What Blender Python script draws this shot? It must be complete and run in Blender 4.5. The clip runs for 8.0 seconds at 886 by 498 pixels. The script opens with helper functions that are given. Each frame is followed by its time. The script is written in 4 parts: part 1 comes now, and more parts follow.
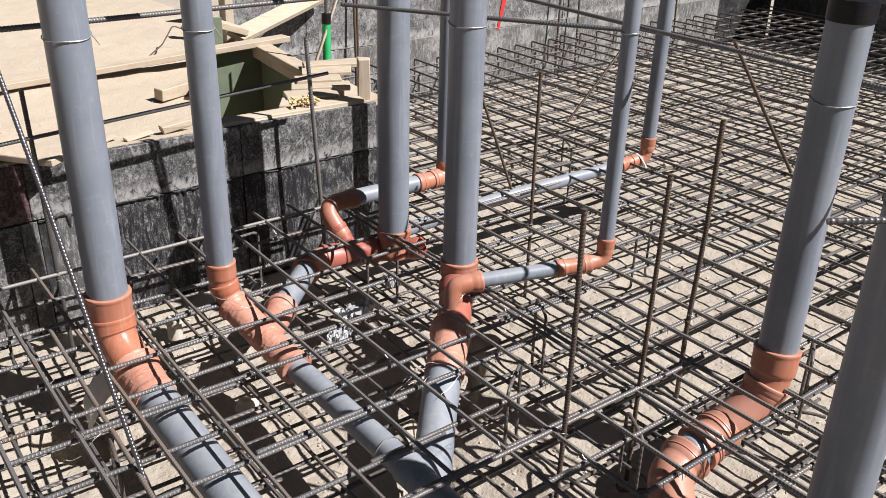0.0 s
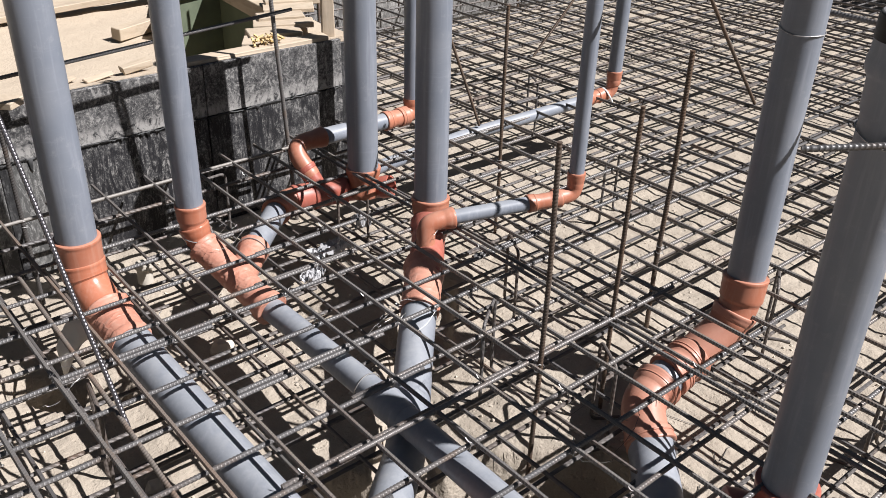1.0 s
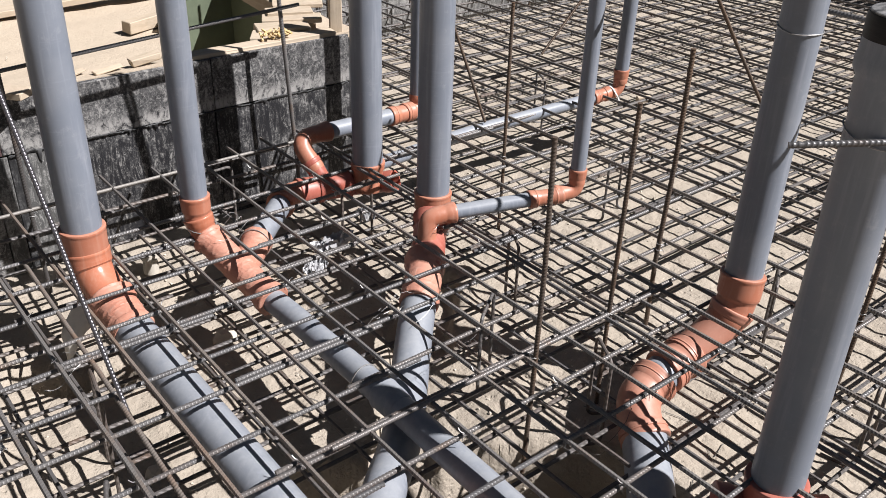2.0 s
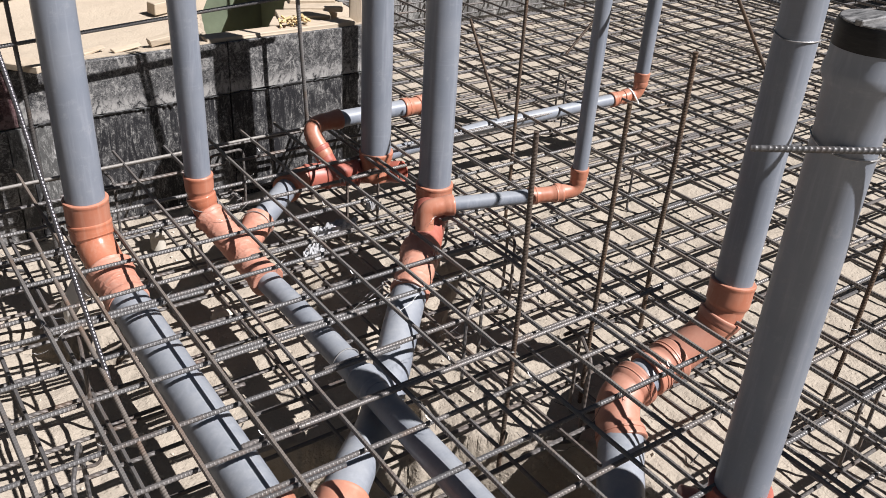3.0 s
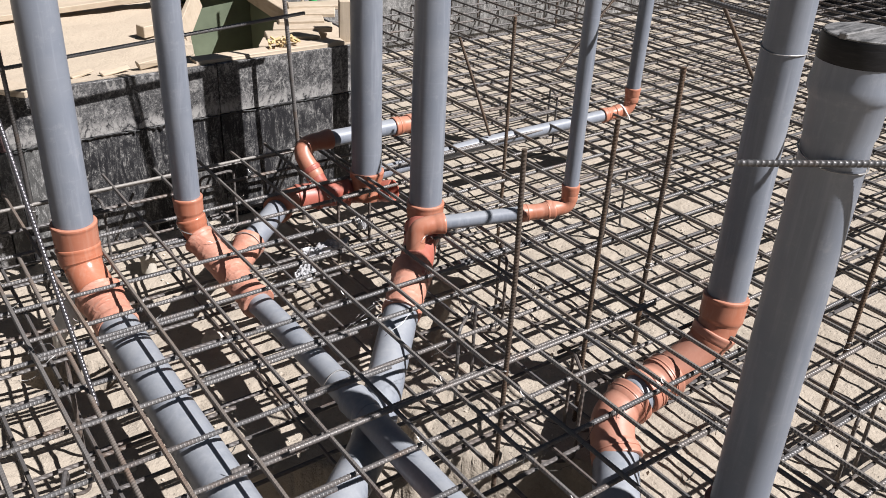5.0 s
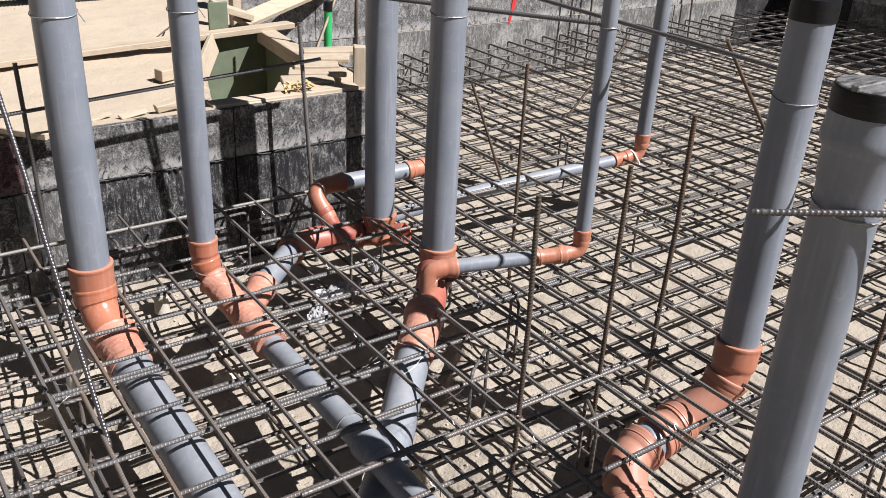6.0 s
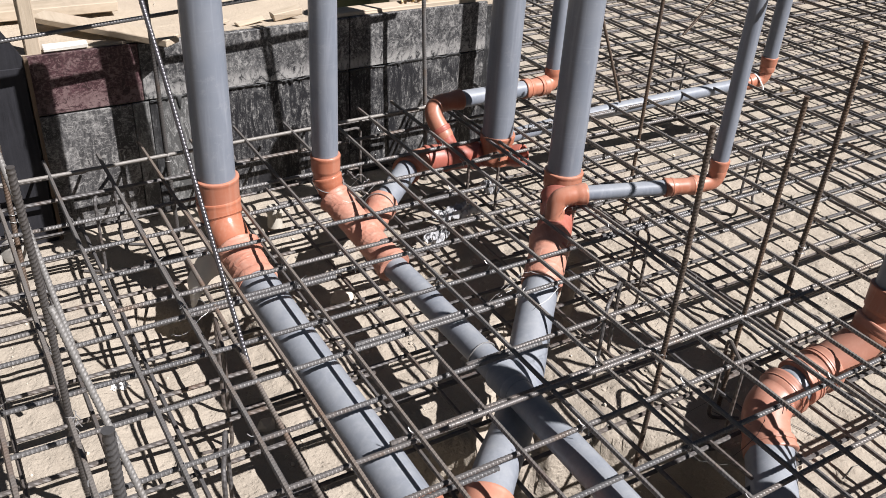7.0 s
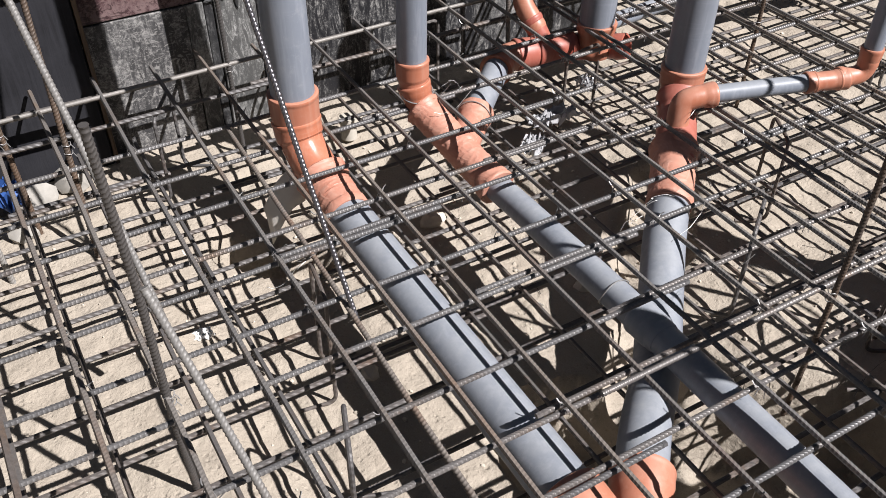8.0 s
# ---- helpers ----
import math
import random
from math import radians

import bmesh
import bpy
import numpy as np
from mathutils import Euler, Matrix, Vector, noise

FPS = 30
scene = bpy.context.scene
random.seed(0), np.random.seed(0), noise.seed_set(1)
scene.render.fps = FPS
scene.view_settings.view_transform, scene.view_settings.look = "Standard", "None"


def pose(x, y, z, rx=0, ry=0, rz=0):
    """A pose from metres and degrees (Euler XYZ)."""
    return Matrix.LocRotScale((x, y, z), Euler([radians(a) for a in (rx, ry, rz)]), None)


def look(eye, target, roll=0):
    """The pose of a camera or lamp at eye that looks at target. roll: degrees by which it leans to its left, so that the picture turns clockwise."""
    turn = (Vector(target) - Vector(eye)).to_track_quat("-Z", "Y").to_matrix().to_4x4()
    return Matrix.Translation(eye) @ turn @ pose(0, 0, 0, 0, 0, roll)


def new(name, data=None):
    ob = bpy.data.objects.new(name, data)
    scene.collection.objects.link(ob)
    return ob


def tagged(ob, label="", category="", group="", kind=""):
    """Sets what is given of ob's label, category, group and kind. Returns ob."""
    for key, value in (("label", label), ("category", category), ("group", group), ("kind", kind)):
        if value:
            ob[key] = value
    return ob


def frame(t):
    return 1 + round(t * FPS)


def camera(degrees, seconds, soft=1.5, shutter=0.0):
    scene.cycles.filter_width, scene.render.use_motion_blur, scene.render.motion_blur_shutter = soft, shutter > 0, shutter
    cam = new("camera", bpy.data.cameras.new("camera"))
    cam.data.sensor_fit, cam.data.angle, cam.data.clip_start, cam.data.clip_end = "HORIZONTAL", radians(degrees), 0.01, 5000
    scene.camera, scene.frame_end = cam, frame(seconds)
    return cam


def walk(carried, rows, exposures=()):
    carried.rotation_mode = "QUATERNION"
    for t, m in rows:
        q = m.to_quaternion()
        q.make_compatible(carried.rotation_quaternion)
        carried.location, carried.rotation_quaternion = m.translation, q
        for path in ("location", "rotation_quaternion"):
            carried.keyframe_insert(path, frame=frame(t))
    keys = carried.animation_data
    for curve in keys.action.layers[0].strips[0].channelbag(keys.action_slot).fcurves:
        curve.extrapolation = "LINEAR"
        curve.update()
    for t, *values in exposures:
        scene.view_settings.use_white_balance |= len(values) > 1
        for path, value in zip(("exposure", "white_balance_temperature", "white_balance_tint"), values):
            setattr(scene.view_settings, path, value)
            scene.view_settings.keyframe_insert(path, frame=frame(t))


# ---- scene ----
cam = camera(53.58, 8.0, soft=0.63)
# seconds, eye x y z, tilt, roll, yaw
ROWS = [
    (0, -0.050, -0.095, 1.835, 64.463, -1.423, -37.377),
    (0.5, -0.065, -0.077, 1.820, 61.377, -1.176, -40.308),
    (1, -0.085, -0.078, 1.828, 60.612, -1.426, -40.186),
    (1.5, -0.102, -0.076, 1.823, 60.474, -1.552, -40.151),
    (1.7, -0.098, -0.090, 1.831, 60.462, -1.507, -39.950),
    (2.8, 0.040, -0.249, 1.818, 60.450, -2.928, -35.389),
    (3, 0.047, -0.258, 1.824, 60.227, -3.099, -35.043),
    (3.5, 0.054, -0.250, 1.826, 60.239, -2.995, -35.031),
    (4, 0.060, -0.250, 1.820, 60.254, -2.954, -35.095),
    (5.3, 0.075, -0.263, 1.823, 62.300, -2.237, -35.759),
    (5.5, 0.069, -0.268, 1.836, 63.094, -2.308, -35.679),
    (6, 0.050, -0.255, 1.837, 64.039, -2.650, -34.988),
    (6.5, 0.012, -0.195, 1.797, 60.772, -2.865, -31.499),
    (7, -0.099, -0.025, 1.806, 58.234, -2.973, -30.672),
    (7.5, -0.211, 0.186, 1.815, 55.966, -0.730, -32.699),
    (8, -0.117, 0.431, 1.736, 49.707, -0.393, -30.382),
]
walk(cam, [(r[0], pose(*r[1:])) for r in ROWS])

# ---------------------------------------------------------------- light
SUN = Vector((0.66, -1.0, 1.32)).normalized()
world = bpy.data.worlds.new("sky")
scene.world = world
world.use_nodes = True
wn = world.node_tree.nodes
sky = wn.new("ShaderNodeTexSky")
sky.sky_type = "NISHITA"
sky.sun_disc = False
sky.sun_elevation = math.asin(SUN.z)
sky.sun_rotation = math.atan2(SUN.x, SUN.y)
wn["Background"].inputs[1].default_value = 0.0125
world.node_tree.links.new(sky.outputs[0], wn["Background"].inputs[0])
sun = new("sun", bpy.data.lights.new("sun", "SUN"))
sun.data.energy, sun.data.angle, sun.data.color = 4.8, radians(0.53), (1.0, 0.972, 0.985)
sun.matrix_world = look(SUN * 20, (0, 0, 0))
scene.view_settings.exposure = 1.0


# ---------------------------------------------------------------- materials
class Nodes:
    """A short way to wire one material."""

    def __init__(self, name):
        self.mat = bpy.data.materials.new(name)
        self.mat.use_nodes = True
        self.tree = self.mat.node_tree
        self.bsdf = self.tree.nodes["Principled BSDF"]

    def add(self, kind, **values):
        node = self.tree.nodes.new("ShaderNode" + kind)
        for key, value in values.items():
            node.inputs[key].default_value = value
        return node

    def link(self, a, b):
        self.tree.links.new(a, b)

    def noise(self, scale, detail=4.0, rough=0.55, at=None, distortion=0.0):
        node = self.add("TexNoise", Scale=scale, Detail=detail, Roughness=rough, Distortion=distortion)
        self.link(at or self.place(), node.inputs["Vector"])
        return node.outputs["Fac"]

    def place(self, scale=None):
        geo = self.add("NewGeometry")
        if scale is None:
            return geo.outputs["Position"]
        mul = self.tree.nodes.new("ShaderNodeVectorMath")
        mul.operation = "MULTIPLY"
        self.link(geo.outputs["Position"], mul.inputs[0])
        mul.inputs[1].default_value = scale
        return mul.outputs[0]

    def ramp(self, fac, stops):
        node = self.tree.nodes.new("ShaderNodeValToRGB")
        els = node.color_ramp.elements
        while len(els) < len(stops):
            els.new(0.5)
        for el, (pos, col) in zip(els, stops):
            el.position = pos
            el.color = (*col, 1) if len(col) == 3 else col
        self.link(fac, node.inputs[0])
        return node.outputs[0]

    def grey(self, fac, a, b, lo=0.0, hi=1.0):
        node = self.add("MapRange", **{"From Min": a, "From Max": b, "To Min": lo, "To Max": hi})
        self.link(fac, node.inputs["Value"])
        return node.outputs[0]

    def mix(self, fac, a, b, kind="MIX"):
        node = self.tree.nodes.new("ShaderNodeMix")
        node.data_type, node.blend_type = "RGBA", kind
        for value, slot in ((fac, 0), (a, 6), (b, 7)):
            if isinstance(value, (int, float)):
                node.inputs[slot].default_value = value
            elif isinstance(value, tuple):
                node.inputs[slot].default_value = (*value, 1)
            else:
                self.link(value, node.inputs[slot])
        return node.outputs[2]

    def bump(self, fac, strength, distance, after=None):
        node = self.add("Bump", Strength=strength, Distance=distance)
        self.link(fac, node.inputs["Height"])
        if after:
            self.link(after, node.inputs["Normal"])
        self.link(node.outputs[0], self.bsdf.inputs["Normal"])
        return node.outputs[0]

    def done(self, colour=None, rough=None, metal=None, spec=None):
        for value, slot in ((colour, "Base Color"), (rough, "Roughness"), (metal, "Metallic"), (spec, "Specular IOR Level")):
            if value is None:
                continue
            if isinstance(value, tuple):
                self.bsdf.inputs[slot].default_value = (*value, 1)
            elif isinstance(value, (int, float)):
                self.bsdf.inputs[slot].default_value = value
            else:
                self.link(value, self.bsdf.inputs[slot])
        return self.mat

    def random(self):
        return self.add("ObjectInfo").outputs["Random"]


def make_steel(name, base, rust, amount, ribs=True, metal=0.18, rough=0.48):
    n = Nodes(name)
    fac = n.grey(n.noise(7.0, 6, 0.65), 0.66 - amount, 0.80 - amount * 0.6)
    fine = n.noise(160.0, 3)
    col = n.mix(n.grey(n.random(), 0.6, 1.0, 0.0, 0.7), base, tuple(0.5 * a + 0.5 * b for a, b in zip(base, rust)))
    col = n.mix(fac, col, rust)
    col = n.mix(n.grey(fine, 0.35, 0.75, 0, 0.5), col, tuple(v * 0.45 for v in base))
    col = n.mix(n.grey(n.random(), 0, 0.5, 0.4, 0.0), col, (0.06, 0.062, 0.068))
    b = n.bump(fine, 0.25, 0.002)
    if ribs:
        wave = n.tree.nodes.new("ShaderNodeTexWave")
        wave.bands_direction = "DIAGONAL"
        wave.inputs["Scale"].default_value = 28.0
        wave.inputs["Distortion"].default_value = 0.0
        n.link(n.place(), wave.inputs["Vector"])
        n.bump(wave.outputs["Fac"], 0.45, 0.0025, b)
    return n.done(col, n.grey(fine, 0, 1, rough, rough + 0.2), metal)


STEEL = make_steel("rebar_steel", (0.112, 0.102, 0.096), (0.125, 0.082, 0.056), 0.14)
RIBBED = make_steel("ribbed_steel", (0.166, 0.159, 0.155), (0.165, 0.115, 0.082), 0.12, False, 0.42, 0.34)
RUSTY = make_steel("rusty_steel", (0.080, 0.060, 0.046), (0.110, 0.068, 0.042), 0.26, False)
BROWNED = make_steel("browned_steel", (0.155, 0.134, 0.116), (0.165, 0.108, 0.075), 0.2, False, 0.1, 0.55)
DUSTY = make_steel("dusty_steel", (0.150, 0.138, 0.127), (0.165, 0.116, 0.082), 0.14, False, 0.15, 0.5)
DARKBAR = make_steel("dark_bar_steel", (0.078, 0.073, 0.070), (0.10, 0.068, 0.048), 0.08, False, 0.3, 0.42)
BRIGHT = make_steel("bright_steel", (0.235, 0.222, 0.205), (0.16, 0.118, 0.085), 0.10, False)
POLISHED = make_steel("polished_steel", (0.175, 0.165, 0.175), (0.15, 0.11, 0.085), 0.05, False, 0.8, 0.22)


def make_pvc(name, base, dust, worn, rough=0.32, top_tone=None):
    n = Nodes(name)
    cloud = n.noise(6.0, 5, 0.6)
    streak = n.noise(1.0, 5, 0.6, n.place((55.0, 55.0, 4.0)))
    fine = n.noise(300.0, 2)
    col = n.mix(n.grey(cloud, 0.42, 0.78, 0, 0.5), base, dust)
    col = n.mix(n.grey(streak, 0.50, 0.70, 0, 0.65), col, worn)
    scuff = n.noise(28.0, 6, 0.75)
    col = n.mix(n.grey(scuff, 0.56, 0.70, 0, 0.55), col, dust)
    ring = n.noise(1.0, 5, 0.6, n.place((9.0, 9.0, 120.0)))
    col = n.mix(n.grey(ring, 0.60, 0.72, 0, 0.3), col, worn)
    col = n.mix(n.grey(n.random(), 0, 1, 0, 0.10), col, (0.05, 0.05, 0.05))
    # Dust on upward faces, made paler to carry the sunlit tops of the runs.
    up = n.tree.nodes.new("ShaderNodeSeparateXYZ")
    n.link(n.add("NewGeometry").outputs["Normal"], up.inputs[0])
    top_mask = n.mix(n.grey(up.outputs["Z"], 0.35, 0.95), (0.0, 0.0, 0.0), n.ramp(n.noise(18.0, 6, 0.7), [(0.3, (0.15, 0.15, 0.15)), (0.7, (0.7, 0.7, 0.7))]))
    col = n.mix(top_mask, col, top_tone or dust)
    n.bump(fine, 0.06, 0.001)
    return n.done(col, n.grey(cloud, 0.3, 0.7, rough, rough + 0.18), 0.0, 0.4)


def make_film(name, base, dust, worn):
    """Orange plastic under a wrinkled, dusty wrap."""
    n = Nodes(name)
    cloud = n.noise(9.0, 6, 0.65)
    fold = n.noise(1.0, 2, 0.45, n.place((16, 16, 42)), 2.2)
    fine = n.noise(220.0, 3)
    col = n.mix(n.grey(cloud, 0.40, 0.72, 0, 0.7), base, dust)
    col = n.mix(n.grey(fold, 0.56, 0.70, 0, 0.35), col, worn)
    col = n.mix(n.grey(fine, 0.55, 0.75, 0, 0.25), col, worn)
    n.bump(fine, 0.08, 0.001, n.bump(fold, 0.28, 0.010))
    return n.done(col, n.grey(cloud, 0.3, 0.7, 0.42, 0.6), 0.0, 0.4)


PVC = make_pvc("grey_pvc", (0.167, 0.186, 0.220), (0.255, 0.266, 0.286), (0.246, 0.262, 0.298), top_tone=(0.298, 0.307, 0.315))
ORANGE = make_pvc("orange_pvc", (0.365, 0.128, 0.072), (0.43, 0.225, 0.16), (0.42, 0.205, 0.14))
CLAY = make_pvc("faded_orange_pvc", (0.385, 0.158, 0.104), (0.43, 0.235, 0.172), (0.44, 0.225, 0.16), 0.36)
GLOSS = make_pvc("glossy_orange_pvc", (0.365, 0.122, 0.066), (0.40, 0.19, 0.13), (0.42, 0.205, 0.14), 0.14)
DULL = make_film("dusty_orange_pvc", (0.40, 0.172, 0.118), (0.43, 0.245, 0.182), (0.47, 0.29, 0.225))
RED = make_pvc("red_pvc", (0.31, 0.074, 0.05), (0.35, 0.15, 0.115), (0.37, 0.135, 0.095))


def make_cap():
    n = Nodes("black_tape")
    f = n.noise(1.0, 4, 0.6, n.place((30, 30, 260)))
    n.bump(f, 0.2, 0.003)
    return n.done(n.mix(n.grey(f, 0.45, 0.75), (0.006, 0.006, 0.007), (0.014, 0.014, 0.015)), 0.42, 0.0, 0.25)


CAP = make_cap()


def make_capface():
    n = Nodes("scuffed_black_plastic")
    f = n.noise(1.0, 5, 0.7, n.place((20, 90, 20)))
    n.bump(f, 0.3, 0.003)
    return n.done(n.mix(n.grey(f, 0.35, 0.7), (0.03, 0.03, 0.03), (0.24, 0.235, 0.23)), 0.5)


CAPFACE = make_capface()


def make_sand(name, a, b, c, relief=1.0):
    """Fine damp-packed sand: soft tone patches, a faint grain, small dents and heel marks."""
    n = Nodes(name)
    big, mid, fine = n.noise(1.3, 5), n.noise(11.0, 5, 0.6), n.noise(260.0, 4, 0.7)
    lump = n.noise(46.0, 4, 0.6, None, 0.6)
    col = n.mix(n.grey(big, 0.35, 0.7), a, b)
    col = n.mix(n.grey(mid, 0.48, 0.74, 0, 0.6), col, c)
    col = n.mix(n.grey(fine, 0.50, 0.72, 0, 0.40), col, tuple(v * 0.62 for v in a))
    col = n.mix(n.grey(fine, 0.46, 0.30, 0, 0.30), col, tuple(min(1.0, v * 1.25) for v in b))
    col = n.mix(n.grey(lump, 0.63, 0.74, 0, 0.35), col, tuple(v * 0.7 for v in c))
    dents = n.add("TexVoronoi", Scale=40.0)
    n.link(n.place(), dents.inputs["Vector"])
    h = n.bump(mid, 0.55 * relief, 0.03)
    h = n.bump(n.grey(dents.outputs["Distance"], 0.10, 0.30), 0.35 * relief, 0.008, h)
    h = n.bump(lump, 0.38 * relief, 0.012, h)
    n.bump(fine, 0.5, 0.0035, h)
    return n.done(col, 0.92, 0.0, 0.15)


SAND = make_sand("pale_sand", (0.328, 0.284, 0.230), (0.365, 0.318, 0.259), (0.279, 0.238, 0.190))
TERRACE = make_sand("fine_sand", (0.410, 0.342, 0.262), (0.440, 0.370, 0.286), (0.375, 0.308, 0.234), 0.45)


def make_ply(name, dark, mid, pale, joint=0.455, swirl=0.0):
    """Film-faced formwork board, smeared and splashed with old concrete, with runs below the joint."""
    n = Nodes(name)
    drip = n.noise(1.0, 7, 0.75, n.place((30, 30, 6.5)), 2.0)
    cloud = n.noise(5.0, 7, 0.7)
    blot = n.noise(1.0, 6, 0.68, n.place((30.0, 30.0, 19.0)), 1.1)
    speck = n.noise(110.0, 4, 0.8)
    scratch = n.noise(1.0, 6, 0.75, n.place((120, 120, 26)), 2.6)
    axes = n.tree.nodes.new("ShaderNodeSeparateXYZ")
    n.link(n.place(), axes.inputs[0])
    high = axes.outputs["Z"]
    ragged = n.tree.nodes.new("ShaderNodeMath")
    ragged.operation = "MULTIPLY_ADD"
    n.link(blot, ragged.inputs[0])
    ragged.inputs[1].default_value = 0.10
    n.link(high, ragged.inputs[2])
    upper = n.grey(high, joint - 0.004, joint + 0.004)
    col = n.mix(n.grey(cloud, 0.38, 0.60), tuple(0.55 * a + 0.45 * b for a, b in zip(dark, mid)), mid)
    col = n.mix(n.grey(blot, 0.53, 0.62, 0, 0.8), col, pale)
    col = n.mix(n.grey(blot, 0.46, 0.38, 0, 0.85), col, dark)
    col = n.mix(n.grey(speck, 0.52, 0.66, 0, 0.8), col, pale)
    col = n.mix(n.grey(speck, 0.47, 0.36, 0, 0.75), col, dark)
    runs = n.mix(n.grey(drip, 0.47, 0.56), dark, col)
    runs = n.mix(n.grey(cloud, 0.50, 0.60), runs, col)
    col = n.mix(upper, runs, col)
    band = n.mix(n.grey(ragged.outputs[0], joint + 0.125, joint + 0.085), (0.0, 0.0, 0.0), (1.0, 1.0, 1.0))
    band = n.mix(upper, (0.0, 0.0, 0.0), band)
    band = n.mix(n.grey(blot, 0.40, 0.55), (0.0, 0.0, 0.0), band)
    col = n.mix(band, col, pale)
    col = n.mix(n.grey(scratch, 0.60, 0.67, 0, 0.5), col, pale)
    if swirl:
        curl = n.noise(1.0, 3, 0.6, n.place((24, 24, 44)), 2.6)
        col = n.mix(n.grey(curl, 0.56, 0.63, 0, swirl), col, pale)
        col = n.mix(n.grey(curl, 0.44, 0.37, 0, swirl), col, dark)
    n.bump(speck, 0.5, 0.003)
    return n.done(col, n.grey(cloud, 0.3, 0.7, 0.45, 0.75), 0.0, 0.35)


PLY = make_ply("dark_formwork_board", (0.012, 0.012, 0.014), (0.080, 0.079, 0.079), (0.27, 0.262, 0.25))
PLYMID = make_ply("splashed_formwork_board", (0.040, 0.039, 0.040), (0.145, 0.141, 0.138), (0.31, 0.30, 0.285), swirl=0.55)
PLYPALE = make_ply("pale_formwork_board", (0.07, 0.07, 0.068), (0.20, 0.198, 0.19), (0.34, 0.335, 0.325))
PLYRED = make_ply("reddish_formwork_board", (0.020, 0.008, 0.009), (0.066, 0.028, 0.033), (0.155, 0.105, 0.102), swirl=0.75)
PLYGREY = make_ply("grey_formwork_board", (0.035, 0.035, 0.036), (0.160, 0.158, 0.154), (0.32, 0.313, 0.303), 0.42)
PLYWHITE = make_ply("whitened_formwork_board", (0.085, 0.084, 0.081), (0.235, 0.230, 0.220), (0.36, 0.352, 0.338))
PLYBLACK = make_ply("black_formwork_board", (0.013, 0.013, 0.014), (0.03, 0.03, 0.03), (0.09, 0.09, 0.09))


def make_wood(name, a, b, c, along):
    n = Nodes(name)
    scale = [60.0, 60.0, 60.0]
    scale["xyz".index(along)] = 3.5
    grain = n.noise(1.0, 6, 0.65, n.place(tuple(scale)), 0.8)
    cloud = n.noise(5.0, 4)
    col = n.mix(n.grey(grain, 0.36, 0.66), a, b)
    col = n.mix(n.grey(cloud, 0.5, 0.75, 0, 0.6), col, c)
    col = n.mix(n.grey(n.random(), 0, 1, 0, 0.3), col, b)
    stain = n.noise(2.3, 6, 0.7)
    col = n.mix(n.grey(stain, 0.52, 0.68, 0, 0.45), col, tuple(v * 0.55 for v in b))
    dust = n.noise(9.0, 6, 0.7)
    col = n.mix(n.grey(dust, 0.42, 0.62, 0, 0.6), col, (0.44, 0.36, 0.275) if a[0] > 0.3 else a)
    n.bump(dust, 0.3, 0.006, n.bump(grain, 0.35, 0.004))
    return n.done(col, 0.85, 0.0, 0.2)


WOODX = make_wood("pale_sawn_timber", (0.45, 0.38, 0.29), (0.34, 0.275, 0.20), (0.43, 0.365, 0.285), "x")
WOODY = make_wood("sawn_timber", (0.45, 0.38, 0.29), (0.34, 0.275, 0.20), (0.43, 0.365, 0.285), "y")
WOODZ = make_wood("upright_sawn_timber", (0.45, 0.38, 0.29), (0.34, 0.275, 0.20), (0.43, 0.365, 0.285), "z")
FRESH = make_wood("yellow_splintered_wood", (0.72, 0.52, 0.20), (0.6, 0.40, 0.13), (0.68, 0.55, 0.3), "x")


def make_plain(name, colour, rough, spread, scale=12.0, metal=0.0):
    n = Nodes(name)
    f = n.noise(scale, 6, 0.65)
    g = n.noise(scale * 14, 3)
    col = n.mix(n.grey(f, 0.35, 0.7), colour, tuple(min(1, v * spread) for v in colour))
    n.bump(g, 0.2, 0.002)
    return n.done(col, n.grey(f, 0.3, 0.7, rough, min(1, rough + 0.15)), metal)


GREEN = make_plain("dark_green_board", (0.094, 0.114, 0.074), 0.6, 1.35, 9.0)
GREENPIPE = make_plain("green_plastic", (0.02, 0.30, 0.09), 0.4, 1.25)
WIRE = make_plain("tie_wire_steel", (0.42, 0.41, 0.40), 0.4, 0.6, 60.0, 0.6)
DARKWIRE = make_plain("dark_tie_wire", (0.10, 0.095, 0.09), 0.45, 0.6, 60.0, 0.5)
FOIL = make_plain("crumpled_foil", (0.52, 0.52, 0.53), 0.34, 0.85, 60.0, 0.25)
STONE = make_plain("pale_stone", (0.52, 0.46, 0.38), 0.9, 0.75, 30.0)
CONCRETE = make_plain("pale_concrete", (0.44, 0.405, 0.345), 0.9, 0.8, 20.0)
# Concrete lumps toned down to the grey they have in shade.
RUBBLE = make_plain("shaded_rubble", (0.26, 0.245, 0.22), 0.9, 1.3, 25.0)
FILM = make_plain("clouded_plastic_sheet", (0.66, 0.62, 0.56), 0.45, 0.9, 10.0)
REDPAINT = make_plain("red_paint", (0.42, 0.02, 0.02), 0.6, 1.3)
TAR = make_plain("black_tar", (0.010, 0.010, 0.010), 0.5, 2.2, 40.0)
BLUE = make_plain("blue_plastic", (0.03, 0.08, 0.25), 0.4, 1.3)
STRIP = make_plain("whitened_board", (0.62, 0.59, 0.53), 0.8, 0.85, 30.0)
WHITE = make_plain("white_paper", (0.8, 0.79, 0.77), 0.7, 0.9)


